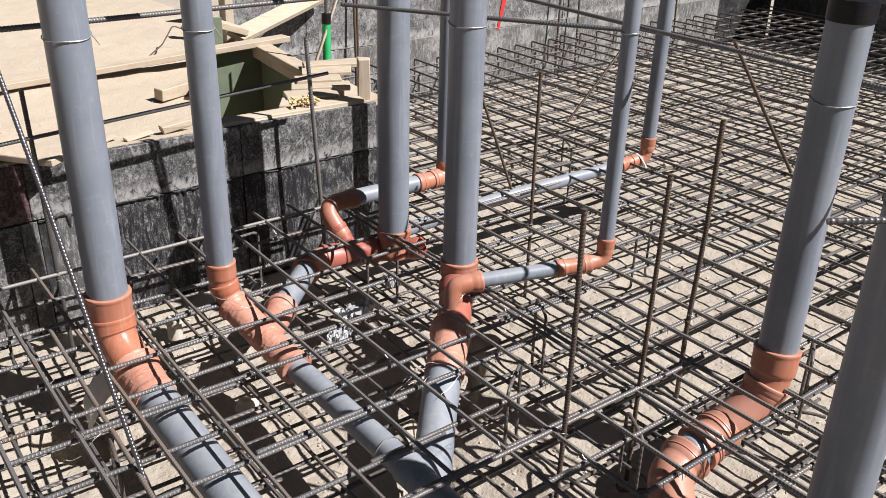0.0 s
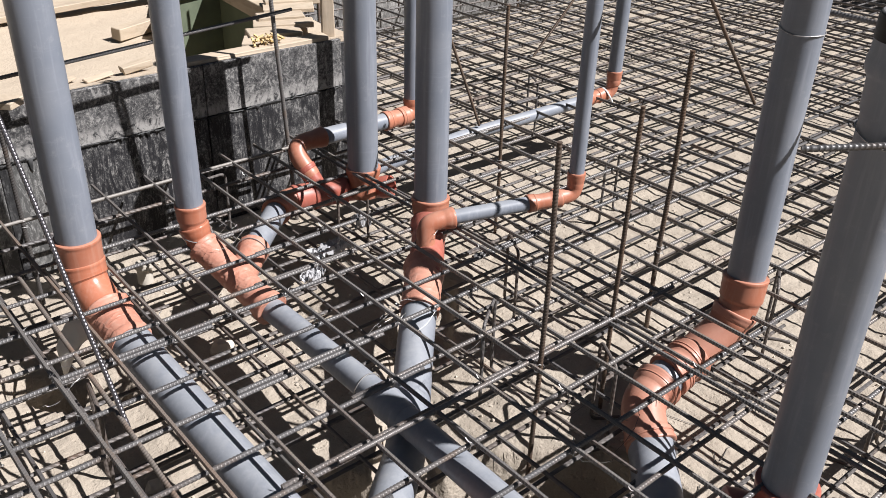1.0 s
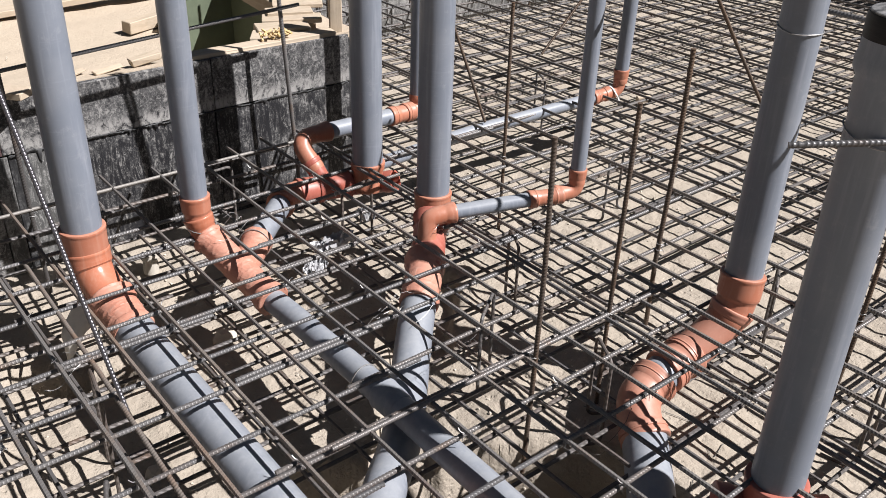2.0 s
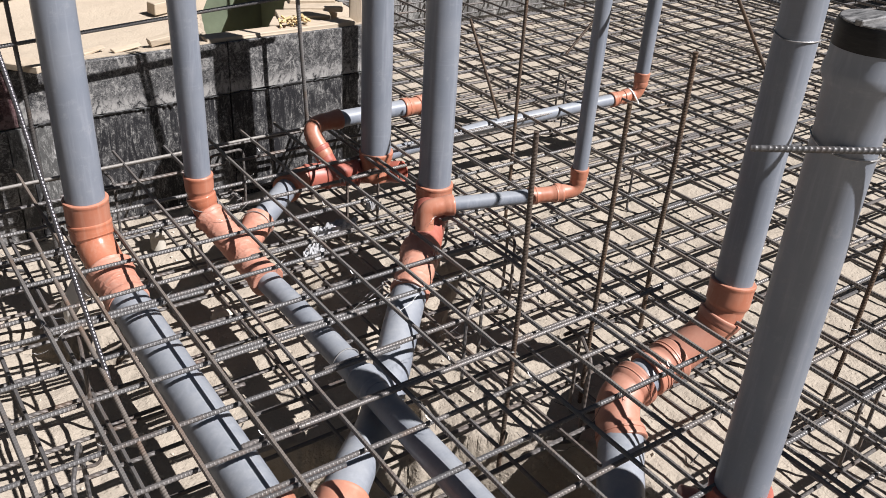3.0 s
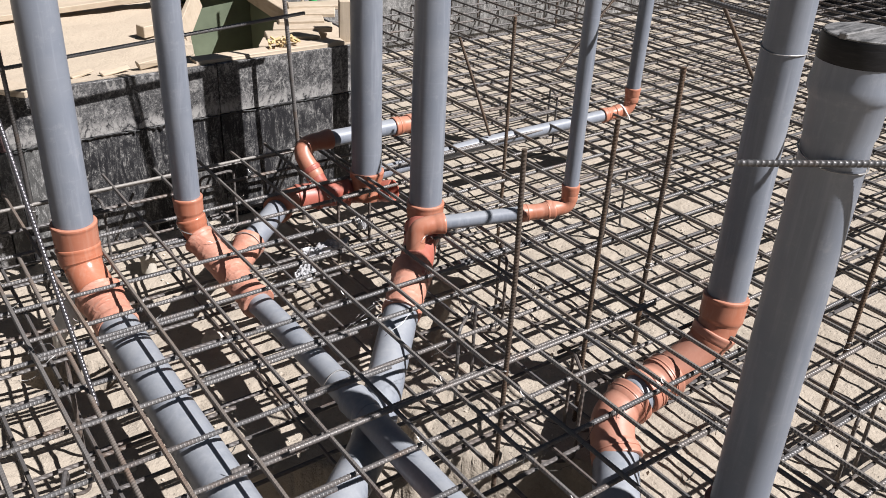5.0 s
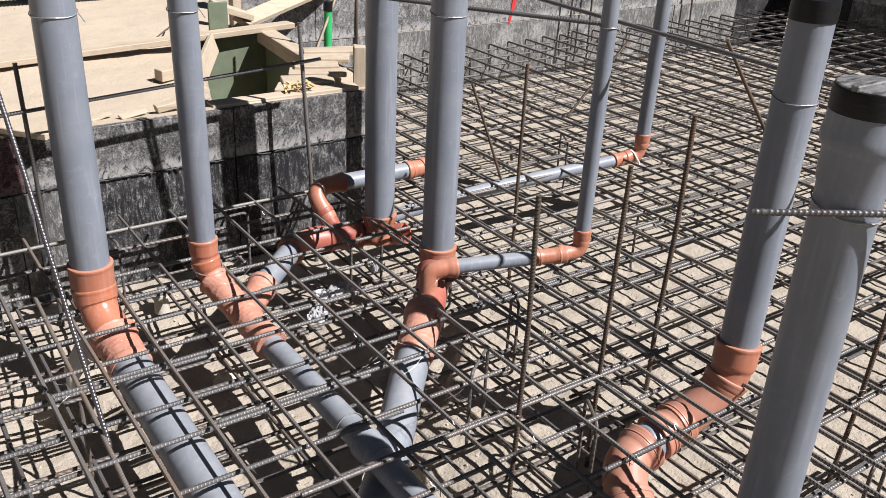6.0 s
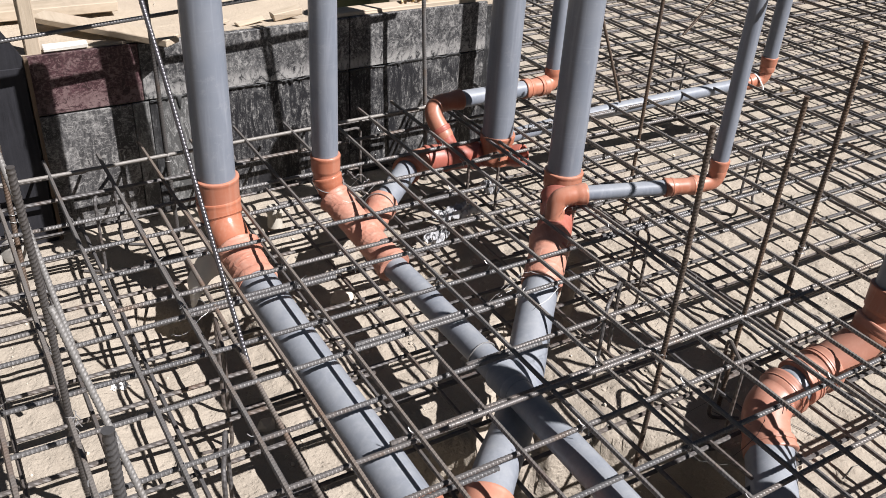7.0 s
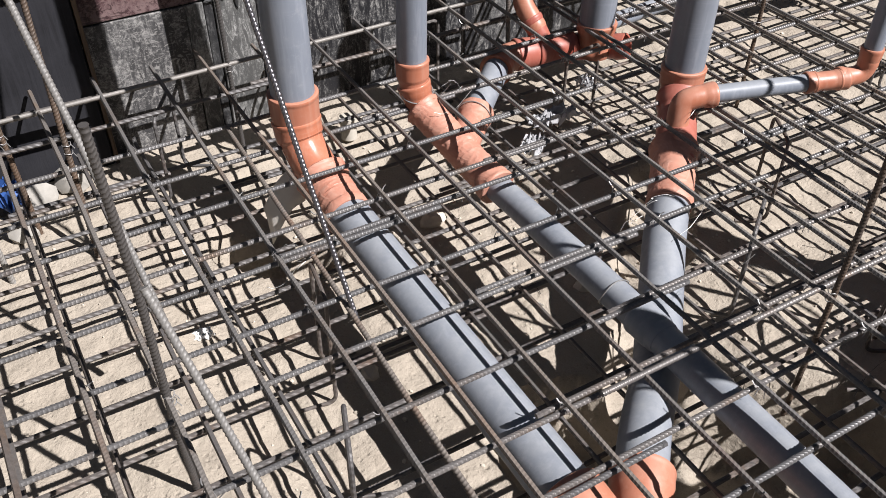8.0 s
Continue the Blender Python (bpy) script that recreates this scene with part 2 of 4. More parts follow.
# ---------------------------------------------------------------- mesh tools
class Shape:
    """Vertices and faces that grow into one mesh."""

    def __init__(self):
        self.v, self.f = [], []

    def ring_grid(self, rings, close_a=True, close_b=True):
        n, base = len(rings[0]), len(self.v)
        for ring in rings:
            self.v += [tuple(p) for p in ring]
        for i in range(len(rings) - 1):
            a, b = base + i * n, base + (i + 1) * n
            for k in range(n):
                j = (k + 1) % n
                self.f.append((a + k, a + j, b + j, b + k))
        if close_a:
            self.f.append(tuple(base + k for k in reversed(range(n))))
        if close_b:
            self.f.append(tuple(base + (len(rings) - 1) * n + k for k in range(n)))
        return self

    def box(self, lo, hi, m=None, jitter=0.0, bevel=0.0):
        bm = bmesh.new()
        bmesh.ops.create_cube(bm, size=1.0)
        for v in bm.verts:
            v.co = Vector([(lo[i] + hi[i]) / 2 + v.co[i] * (hi[i] - lo[i]) + random.uniform(-jitter, jitter) for i in range(3)])
        if bevel:
            bmesh.ops.bevel(bm, geom=bm.edges[:], offset=bevel, segments=1, affect="EDGES")
        if m is not None:
            bm.transform(m)
        base = len(self.v)
        bm.verts.index_update()
        self.v += [tuple(v.co) for v in bm.verts]
        self.f += [tuple(base + v.index for v in f.verts) for f in bm.faces]
        bm.free()
        return self

    def mesh(self, name, smooth=35):
        me = bpy.data.meshes.new(name)
        me.from_pydata(self.v, [], self.f)
        me.update()
        if smooth:
            me.shade_smooth()
            me.set_sharp_from_angle(angle=radians(smooth))
        return me


def thing(name, label, category, group="", kind="", at=(0, 0, 0)):
    ob = new(name)
    ob.location = at
    ob.empty_display_size = 0.05
    return tagged(ob, label, category, group, kind)


def part(name, shape, material, parent=None, label="", smooth=35):
    me = shape if isinstance(shape, bpy.types.Mesh) else shape.mesh(name, smooth)
    if not me.materials:
        me.materials.append(material)
    ob = new(name, me)
    if parent is not None:
        ob.parent = parent
        root, offset = parent, Vector((0, 0, 0))
        while root is not None:
            offset += root.location
            root = root.parent
        ob.location = -offset
    if label:
        ob["label"] = label
    return ob


def solo(name, shape, material, label, category, group="", kind="", smooth=35):
    return tagged(part(name, shape, material, None, "", smooth), label, category, group, kind)


def smooth_path(points, cut=0.06, steps=7):
    """A polyline whose inner corners are rounded off, cut metres from each."""
    pts = [Vector(p) for p in points]
    out = [pts[0]]
    for a, b, c in zip(pts, pts[1:], pts[2:]):
        u = min(cut, (a - b).length * 0.49)
        w = min(cut, (c - b).length * 0.49)
        p, q = b + (a - b).normalized() * u, b + (c - b).normalized() * w
        for i in range(steps + 1):
            t = i / steps
            out.append(p * (1 - t) ** 2 + b * (2 * t * (1 - t)) + q * t * t)
    out.append(pts[-1])
    return out


def frames_along(path):
    """Tangents and a twist-free side vector for each point of a path."""
    n = len(path)
    tang = [(path[min(i + 1, n - 1)] - path[max(i - 1, 0)]).normalized() for i in range(n)]
    ref = Vector((0, 0, 1)) if abs(tang[0].z) < 0.9 else Vector((1, 0, 0))
    side = [tang[0].cross(ref).normalized()]
    for i in range(1, n):
        s = side[-1] - tang[i] * side[-1].dot(tang[i])
        side.append(s.normalized())
    return tang, side


def sweep(shape, points, profile=None, r=None, sides=24, cut=0.06, close=(True, True), crease=0.0):
    """A tube along a rounded path. profile: (share of the length or metres, radius) in order; it may run back on itself."""
    path = smooth_path(points, cut)
    run = [0.0]
    for a, b in zip(path, path[1:]):
        run.append(run[-1] + (b - a).length)
    total = run[-1]
    profile = profile or [(0, r), (total, r)]
    tang, side = frames_along(path)

    def at(s):
        s = min(max(s, 0), total)
        i = min(max(int(np.searchsorted(run, s)), 1), len(run) - 1)
        t = (s - run[i - 1]) / max(run[i] - run[i - 1], 1e-9)
        T = tang[i - 1].lerp(tang[i], t).normalized()
        S = side[i - 1].lerp(side[i], t)
        S = (S - T * S.dot(T)).normalized()
        return path[i - 1].lerp(path[i], t), T, S

    rings = []
    for k, (s, rad) in enumerate(profile):
        if k:
            s0, r0 = profile[k - 1]
            inner = [x for x in run if min(s0, s) + 1e-4 < x < max(s0, s) - 1e-4]
            if s < s0:
                inner.reverse()
            for x in inner:
                rings.append((x, r0 + (rad - r0) * (x - s0) / (s - s0)))
        rings.append((s, rad))
    loops = []
    for s, rad in rings:
        p, T, S = at(s)
        U = T.cross(S)
        loop = []
        for k in range(sides):
            a = 2 * math.pi * k / sides
            q = p + (S * math.cos(a) + U * math.sin(a)) * rad
            if crease:
                fold = 1.0 - abs(noise.noise(Vector((a * 0.9 + s * 45, s * 52 - a * 0.6, p.x * 3)))) * 2.6
                q += (q - p) * crease * (max(0.0, fold) ** 4 + 0.25 * noise.noise(q * 45))
            loop.append(q)
        loops.append(loop)
    shape.ring_grid(loops, *close)
    return total


def socket_profile(r, s0, depth, back, beads=1):
    """A push-fit socket that opens at s0: rim, seal bead, sleeve, and a neck that eases back to the pipe."""
    d = 1 if back > s0 else -1
    ring = [(s0, r * 1.02), (s0, r * 1.12), (s0 + d * 0.002, r * 1.165), (s0 + d * 0.005, r * 1.18), (s0 + d * 0.010, r * 1.175),
            (s0 + d * 0.014, r * 1.15), (s0 + d * 0.019, r * 1.145)]
    if beads > 1:
        for at in (0.024, 0.036)[:beads - 1]:
            ring += [(s0 + d * at, r * 1.125), (s0 + d * (at + 0.002), r * 1.165), (s0 + d * (at + 0.006), r * 1.165), (s0 + d * (at + 0.008), r * 1.125)]
    return ring + [(s0 + d * (depth - 0.014), r * 1.125), (s0 + d * depth, r * 1.02)]


def length_of(points, cut=0.06):
    p = smooth_path(points, cut)
    return sum((b - a).length for a, b in zip(p, p[1:]))


def pipe(parent, points, r, name="pipe", material=None, label="", cut=0.06, sides=28):
    s = Shape()
    sweep(s, points, r=r, sides=sides, cut=cut)
    return part(name, s, material or PVC, parent, label)


def fitting(parent, name, points, r, depth, material, label="", cut=0.05, end_socket=0.0, sides=32, beads=1):
    """A bend or coupling whose socket opens at the first point; end_socket: a second socket at the other end."""
    total = length_of(points, cut)
    prof = socket_profile(r, 0.0, depth, 1.0, beads)
    if end_socket:
        prof += list(reversed(socket_profile(r, total, end_socket, 0.0, beads)))
    else:
        prof += [(total - 0.03, r * 1.02), (total - 0.026, r * 1.06), (total - 0.012, r * 1.06), (total, r * 1.0)]
    s = Shape()
    if "film" in label:
        fine = prof[:1]
        for (a, p), (b, q) in zip(prof, prof[1:]):
            m = max(1, int(abs(b - a) / 0.005))
            fine += [(a + (b - a) * k / m, p + (q - p) * k / m) for k in range(1, m + 1)]
        sweep(s, points, fine, sides=48, cut=cut, crease=0.042)
    else:
        sweep(s, points, prof, sides=sides, cut=cut)
    return part(name, s, material, parent, label)


def loop_wire(parent, centre, axis, r, thick=0.0018, name="wire_tie", material=None, tail=0.03, tilt=0.0):
    """A thin wire wound round a pipe, with twisted ends."""
    axis = Vector(axis).normalized()
    ref = Vector((0.9, -0.4, 0.1))
    u = (ref - axis * ref.dot(axis)).normalized()
    w = axis.cross(u)
    s = Shape()
    pts = []
    for k in range(25):
        a = 2 * math.pi * k / 24
        pts.append(Vector(centre) + (u * math.cos(a) + w * math.sin(a)) * (r + thick) + axis * (tilt * math.sin(a) * r + 0.002 * math.sin(3 * a)))
    pts.append(pts[-1] + u * tail * 0.6 - Vector((0, 0, tail)))
    sweep(s, pts, r=thick, sides=5, cut=0.002)
    return part(name, s, material or WIRE, parent)


# ---------------------------------------------------------------- reinforcing bars
def bar_rings(points, r, ribs, sides=6, pitch=0.0105, rib=1.10, slant=0.75):
    """Rings of a bar along a path; ribs: (from, to) in metres along it where the ribs are raised."""
    pts = [Vector(p) for p in points]
    run = [0.0]
    for a, b in zip(pts, pts[1:]):
        run.append(run[-1] + (b - a).length)
    total = run[-1]
    stations = [(s, r) for s in run]
    if ribs:
        a, b = max(ribs[0], 0.0), min(ribs[1], total)
        stations = [q for q in stations if q[0] < a - 0.001 or q[0] > b + 0.001]
        for k in range(int((b - a) / pitch)):
            s = a + k * pitch
            stations += [(s, r * 0.97), (s + pitch * 0.5, r * 0.97), (s + pitch * 0.64, r * rib), (s + pitch * 0.84, r * rib)]
        stations.sort()
    tang, side = frames_along(pts)
    rings = []
    for s, rad in stations:
        i = min(max(int(np.searchsorted(run, s)), 1), len(run) - 1)
        t = (s - run[i - 1]) / max(run[i] - run[i - 1], 1e-9)
        p = pts[i - 1].lerp(pts[i], t)
        T = tang[i - 1].lerp(tang[i], t).normalized()
        S = side[i - 1].lerp(side[i], t)
        S = (S - T * S.dot(T)).normalized()
        U = T.cross(S)
        lean = T * (slant * r if ribs and 0.02 < s < total - 0.02 else 0.0)
        rings.append([p + (S * math.cos(q) + U * math.sin(q)) * rad + lean * math.cos(q + 0.8) for q in (2 * math.pi * k / sides for k in range(sides))])
    return rings


def bar(parent, points, r=0.007, ribs=None, material=None, name="rebar", label="", sides=6, rib=1.10):
    s = Shape()
    s.ring_grid(bar_rings(points, r, ribs, sides, rib=rib))
    return part(name, s, material or (RIBBED if ribs else STEEL), parent, label, 50)


def wobbly(a, b, amount=0.004, step=0.5):
    """A nearly straight line from a to b, a little out of true."""
    a, b = Vector(a), Vector(b)
    n = max(2, int((b - a).length / step))
    out = []
    for i in range(n + 1):
        p = a.lerp(b, i / n)
        out.append(p + Vector((random.uniform(-1, 1), random.uniform(-1, 1), random.uniform(-0.6, 0.4))) * amount * (0 < i < n))
    return out


def rod(name, a, b, r, label, material, group="starter bars", ribs=True, bend=0.006):
    if a[2] <= 0.02:
        a = tuple(Vector(a) + (Vector(a) - Vector(b)).normalized() * 0.15)
    ob = thing(name, label, "rebar", group, at=a)
    bar(ob, wobbly(a, b, bend, 0.35), r, (0, 9) if ribs else None, material, "shaft", sides=8)
    if a[2] < 0.1 and b[2] > 0.5:
        for z in (0.285, 0.31):
            t = (z - a[2]) / (b[2] - a[2])
            loop_wire(ob, Vector(a).lerp(Vector(b), t), (0.2, 0.3, 1), r * 1.15 + 0.001, 0.0012, tail=0.015, tilt=0.5)
    return ob


# ---------------------------------------------------------------- ground
def ground_height(x, y):
    """Trodden sand, dug out round the first two drain runs, with the trenches that the others lie in."""
    h = -0.050 + 0.016 * noise.noise(Vector((x * 2.3, y * 2.3, 0.3))) + 0.008 * noise.noise(Vector((x * 9, y * 9, 1.7)))
    if abs(x) < 12 and abs(y) < 12:
        h += 0.006 * noise.noise(Vector((x * 24, y * 24, 4.0)))

    def trench(ax, ay, bx, by, half, depth, edge=0.05, wander=0.03):
        px, py, dx, dy = x - ax, y - ay, bx - ax, by - ay
        t = min(max((px * dx + py * dy) / (dx * dx + dy * dy), 0), 1)
        d = math.hypot(px - t * dx, py - t * dy) + wander * noise.noise(Vector((x * 7, y * 7, 9.0)))
        return depth * min(max((half + edge - d) / edge, 0), 1)

    h -= trench(0.85, 2.25, 0.85, 1.50, 0.52, 0.072, 0.25)
    cut = trench(0.84, 1.55, 0.84, 0.6, 0.10, 0.13, 0.02)
    cut = max(cut, trench(1.30, 1.65, 0.85, 1.17, 0.08, 0.08, 0.03))
    cut = max(cut, trench(0.90, 1.50, 0.90, 0.6, 0.17, 0.28, 0.02))
    cut = max(cut, trench(1.14, 1.35, 1.12, 0.2, 0.14, 0.18, 0.03))
    cut = max(cut, trench(1.60, 0.90, 1.15, 0.45, 0.10, 0.10, 0.03))
    cut = max(cut, trench(1.28, 1.22, 1.50, 1.04, 0.18, 0.34, 0.05))
    cut = max(cut, trench(1.84, 2.20, 1.55, 1.92, 0.09, 0.08, 0.03))
    cut = max(cut, trench(0.40, 2.62, 0.62, 2.45, 0.05, 0.12, 0.03))
    return h - cut


def axis_steps(lo, hi, fine, far_lo, far_hi):
    mid = list(np.arange(lo, hi + fine * 0.5, fine))
    right, step = [], fine
    while (right or mid)[-1] < far_hi:
        step *= 1.35
        right.append((right or mid)[-1] + step)
    left, step, at = [], fine, mid[0]
    while at > far_lo:
        step *= 1.35
        at -= step
        left.append(at)
    return list(reversed(left)) + mid + right


def build_ground():
    xs, ys = axis_steps(-0.8, 3.2, 0.0125, -900, 900), axis_steps(0.1, 3.2, 0.02, -900, 900)
    s = Shape()
    s.v = [(x, y, ground_height(x, y)) for y in ys for x in xs]
    n = len(xs)
    s.f = [(j * n + i, j * n + i + 1, (j + 1) * n + i + 1, (j + 1) * n + i) for j in range(len(ys) - 1) for i in range(n - 1)]
    return solo("ground", s, SAND, "pale trodden sand under the reinforcing mats, trenched for drains", "ground", kind="structure", smooth=80)


build_ground()

WALL_Y, WALL_END = 3.25, 2.15


def build_terrace():
    """Sand fill behind the formwork, with an open pit in it."""
    pit = [(1.40, 3.30), (1.80, 4.52), (2.235, 4.52), (2.235, 3.80), (2.10, 3.70), (1.78, 3.30)]

    def inside(x, y):
        hit = False
        for (ax, ay), (bx, by) in zip(pit, pit[1:] + pit[:1]):
            if (ay > y) != (by > y) and x < (bx - ax) * (y - ay) / (by - ay) + ax:
                hit = not hit
        return hit

    xs, ys = list(np.arange(-6.0, 2.30, 0.05)), list(np.arange(3.276, 12.0, 0.05))
    s = Shape()
    n = len(xs)
    for y in ys:
        for x in xs:
            z = 0.668 + 0.014 * max(0.0, 1 - (y - 3.276) / 0.12) + 0.02 * noise.noise(Vector((x * 1.4, y * 1.4, 3))) + 0.008 * noise.noise(Vector((x * 8, y * 8, 5)))
            s.v.append((x, y, 0.1 if inside(x, y) else z))
    s.f = [(j * n + i, j * n + i + 1, (j + 1) * n + i + 1, (j + 1) * n + i) for j in range(len(ys) - 1) for i in range(n - 1)]
    base = len(s.v)
    rim = [i for i in range(n)] + [j * n + n - 1 for j in range(1, len(ys))]
    s.v += [(s.v[i][0], s.v[i][1], -0.1) for i in rim]
    s.f += [(rim[k], base + k, base + k + 1, rim[k + 1]) for k in range(len(rim) - 1)]
    return solo("terrace", s, TERRACE, "smooth pale sand fill behind the formwork, with a pit", "ground", kind="structure", smooth=60)


build_terrace()


# ---------------------------------------------------------------- formwork
def formwork(name, label, origin, along, spans, rows, material, odd=None, group="formwork", thick=0.021):
    """A wall of plywood boards in rows, each its own piece; along: 'x' or 'y'; the face looks to -y or -x."""
    ob = thing(name, label, "formwork", group, "structure", at=origin)
    for i, (a, b) in enumerate(zip(spans, spans[1:])):
        for j, (lo, hi) in enumerate(zip(rows, rows[1:])):
            off = random.uniform(0, 0.005)
            s = Shape()
            if along == "x":
                s.box((a + 0.0015, origin[1] + off, lo + 0.002), (b - 0.0015, origin[1] + off + thick, hi - (0.006 if j < len(rows) - 2 else 0.0)), jitter=0.0025, bevel=0.002)
            else:
                s.box((origin[0] + off, a + 0.0015, lo + 0.002), (origin[0] + off + thick, b - 0.0015, hi - 0.002), jitter=0.0012, bevel=0.002)
            part("plywood_board", s, (odd or {}).get((i, j), material), ob, smooth=0)
    return ob


wall = formwork("wall_north", "dark film-faced plywood formwork smeared with concrete", (0, WALL_Y, 0), "x",
                [0.19, 0.59, 0.80, 1.46, WALL_END], [0.455, 0.68], PLY, {(0, 0): PLYRED})
for a, b, material in ((0.19, 0.542, PLYMID), (0.542, 0.608, PLYPALE), (0.64, 0.79, PLYPALE), (0.79, 1.46, PLY), (1.46, WALL_END, PLY)):
    s = Shape()
    off = random.uniform(0, 0.005)
    s.box((a + 0.002, WALL_Y + off, -0.05), (b - 0.002, WALL_Y + off + 0.021, 0.449), jitter=0.0025, bevel=0.002)
    part("plywood_board", s, material, wall, smooth=0)
# Added black strips: colour for the shade in the gaps, hiding sand behind.
for x0, x1 in ((0.608, 0.640), (WALL_END, 2.268)):
    s = Shape()
    s.box((x0 + 0.001, WALL_Y + 0.010, -0.05), (x1 - 0.001, WALL_Y + 0.024, 0.449 if x0 < 1 else 0.66), bevel=0.002)
    part("filler_strip", s, PLYBLACK, wall, "added black strip in place of the shaded gap", smooth=0)
s = Shape()
s.box((-3.0, WALL_Y + 0.03, -0.1), (WALL_END - 0.005, WALL_Y + 0.058, 0.66))
part("backing", s, PLYBLACK, wall, smooth=0)


def joint_seal(parent, x0, x1, face, z):
    """Black tar in a board joint, with ragged edges and runs."""
    s = Shape()
    n = int((x1 - x0) / 0.006)
    for k in range(n + 1):
        x = x0 + (x1 - x0) * k / n
        a = noise.noise(Vector((x * 22, 0.3, 2)))
        run = max(0.0, noise.noise(Vector((x * 45, 4.0, 1))) - 0.22) * 0.12
        top = z + 0.004 + 0.010 * a + 0.006 * noise.noise(Vector((x * 90, 2, 2)))
        low = z - 0.006 + 0.006 * noise.noise(Vector((x * 70, 8, 2))) - run
        s.v += [(x, face, low), (x, face - 0.003, low + 0.003), (x, face - 0.004, top - 0.003), (x, face, top)]
    s.f = [(4 * k + i, 4 * k + 4 + i, 4 * k + 5 + i, 4 * k + 1 + i) for k in range(n) for i in range(3)]
    part("joint_seal", s, TAR, parent, "black tar run in the board joint", smooth=60)


joint_seal(wall, 0.61, WALL_END - 0.01, WALL_Y - 0.0005, 0.455)
far_wall = formwork("wall_far", "grey plywood formwork stained with dried concrete", (0, 5.25, 0), "x", [2.29, 2.9, 4.1, 5.35, 6.6, 7.5, 8.4],
         [-0.05, 0.42, 1.12], PLYGREY, {(0, 0): PLYWHITE, (1, 0): PLYWHITE, (2, 0): PLYWHITE, (3, 0): PLYWHITE, (4, 0): PLYWHITE, (5, 0): PLYBLACK, (5, 1): PLYBLACK})
s = Shape()
for k in range(14):
    t, w = k / 13, 0.028 * (1 - 0.75 * k / 13) + 0.004 * random.random()
    x, z = 4.70 - 0.07 * t + random.uniform(-0.003, 0.003), 0.72 - 0.32 * t
    s.v += [(x - w, 5.2475, z), (x + w, 5.2475, z)]
s.f = [(2 * k, 2 * k + 1, 2 * k + 3, 2 * k + 2) for k in range(13)]
part("paint_streak", s, REDPAINT, far_wall, "streak of red paint")
formwork("wall_east", "whitened plywood formwork along the slab with a black end board", (8.42, 0, 0), "y", [-6.0, -3.5, -1.0, 0.25, 1.5, 2.75, 3.7, 4.6, 5.24],
         [-0.05, 0.6, 1.2], PLYWHITE, {(7, 0): PLYBLACK, (7, 1): PLYBLACK})
s = Shape()
s.box((2.24, 3.31, -0.05), (2.27, 5.24, 0.66))
solo("wall_return", s, PLYBLACK, "dark plywood return of the formwork beside the slab", "formwork", kind="structure", smooth=0)

# a timber stop end that stands out from the wall on the left
ENDBOARD = make_wood("dark_weathered_timber", (0.022, 0.022, 0.026), (0.012, 0.012, 0.014), (0.034, 0.033, 0.036), "z")
stop = thing("stop_end", "dark slanting timber panel closing the end of the formwork", "formwork", kind="structure", at=(0.1, 3.2, 0))
s = Shape()
s.box((0.193, 3.205, -0.05), (0.205, 3.244, 0.69), jitter=0.002, bevel=0.002)
part("edge_strip", s, make_wood("brown_weathered_timber", (0.14, 0.10, 0.07), (0.09, 0.065, 0.045), (0.17, 0.13, 0.095), "z"), stop, "thin brown strip along the panel edge", smooth=0)
s = Shape()
s.box((-1.6, 3.213, -0.05), (0.191, 3.243, 0.66), jitter=0.003, bevel=0.003)
part("panel", s, ENDBOARD, stop, smooth=0)
s = Shape()
s.v = [(x, y, z) for y in (3.2155, 3.2425) for x, z in ((0.191, 0.695), (0.128, 0.815), (0.02, 0.87), (-1.55, 0.87), (-1.55, 0.60), (0.191, 0.60))]
s.f = [(0, 1, 2, 3, 4, 5), (11, 10, 9, 8, 7, 6)] + [((i + 1) % 6, i, 6 + i, 6 + (i + 1) % 6) for i in range(6)]
part("upper_panel", s, ENDBOARD, stop, smooth=0)


def plank(name, label, a, b, width, thick, material, roll=0.0, group="loose timber", category="plank"):
    """A sawn plank from a to b (the middle of its ends), with slightly uneven edges."""
    a, b = Vector(a), Vector(b)
    d = (b - a)
    m = Matrix.Translation((a + b) / 2) @ d.to_track_quat("X", "Z").to_matrix().to_4x4() @ pose(0, 0, 0, roll)
    s = Shape()
    s.box((-d.length / 2, -width / 2, -thick / 2), (d.length / 2, width / 2, thick / 2), m, 0.004, 0.003)
    return solo(name, s, material, label, category, group, smooth=0)


plank("cap_plank", "pale dusty plank capping the formwork edge", (1.38, 3.315, 0.688), (2.10, 3.305, 0.690), 0.075, 0.020, WOODX)
plank("slanting_plank", "dusty plank lying askew over the formwork edge", (0.31, 3.61, 0.712), (0.70, 3.155, 0.706), 0.085, 0.030, WOODY)
plank("pale_strip", "short whitened strip of board on the formwork edge", (0.27, 3.283, 0.694), (0.42, 3.285, 0.696), 0.045, 0.016, STRIP)
plank("long_plank", "long pale plank lying across the sand fill", (0.0, 4.30, 0.688), (2.31, 4.42, 0.748), 0.105, 0.026, WOODX)
plank("pit_plank", "thick pale plank along the edge of the pit", (2.145, 4.42, 0.700), (2.095, 3.66, 0.680), 0.09, 0.075, WOODY)
for k in range(6):
    x, y, turn = 1.86 + 0.068 * k, 3.385 + 0.075 * k, random.uniform(-0.02, 0.02)
    plank("stacked_board", "short pale board in a stepped stack by the pit", (x - 0.10 - 0.02 * (k % 2), y + 0.05 + turn, 0.684 + 0.012 * k), (x + 0.085 + 0.03 * (k % 3), y - 0.055 - turn, 0.688 + 0.012 * k), 0.11, 0.022, WOODX, group="stacked boards")
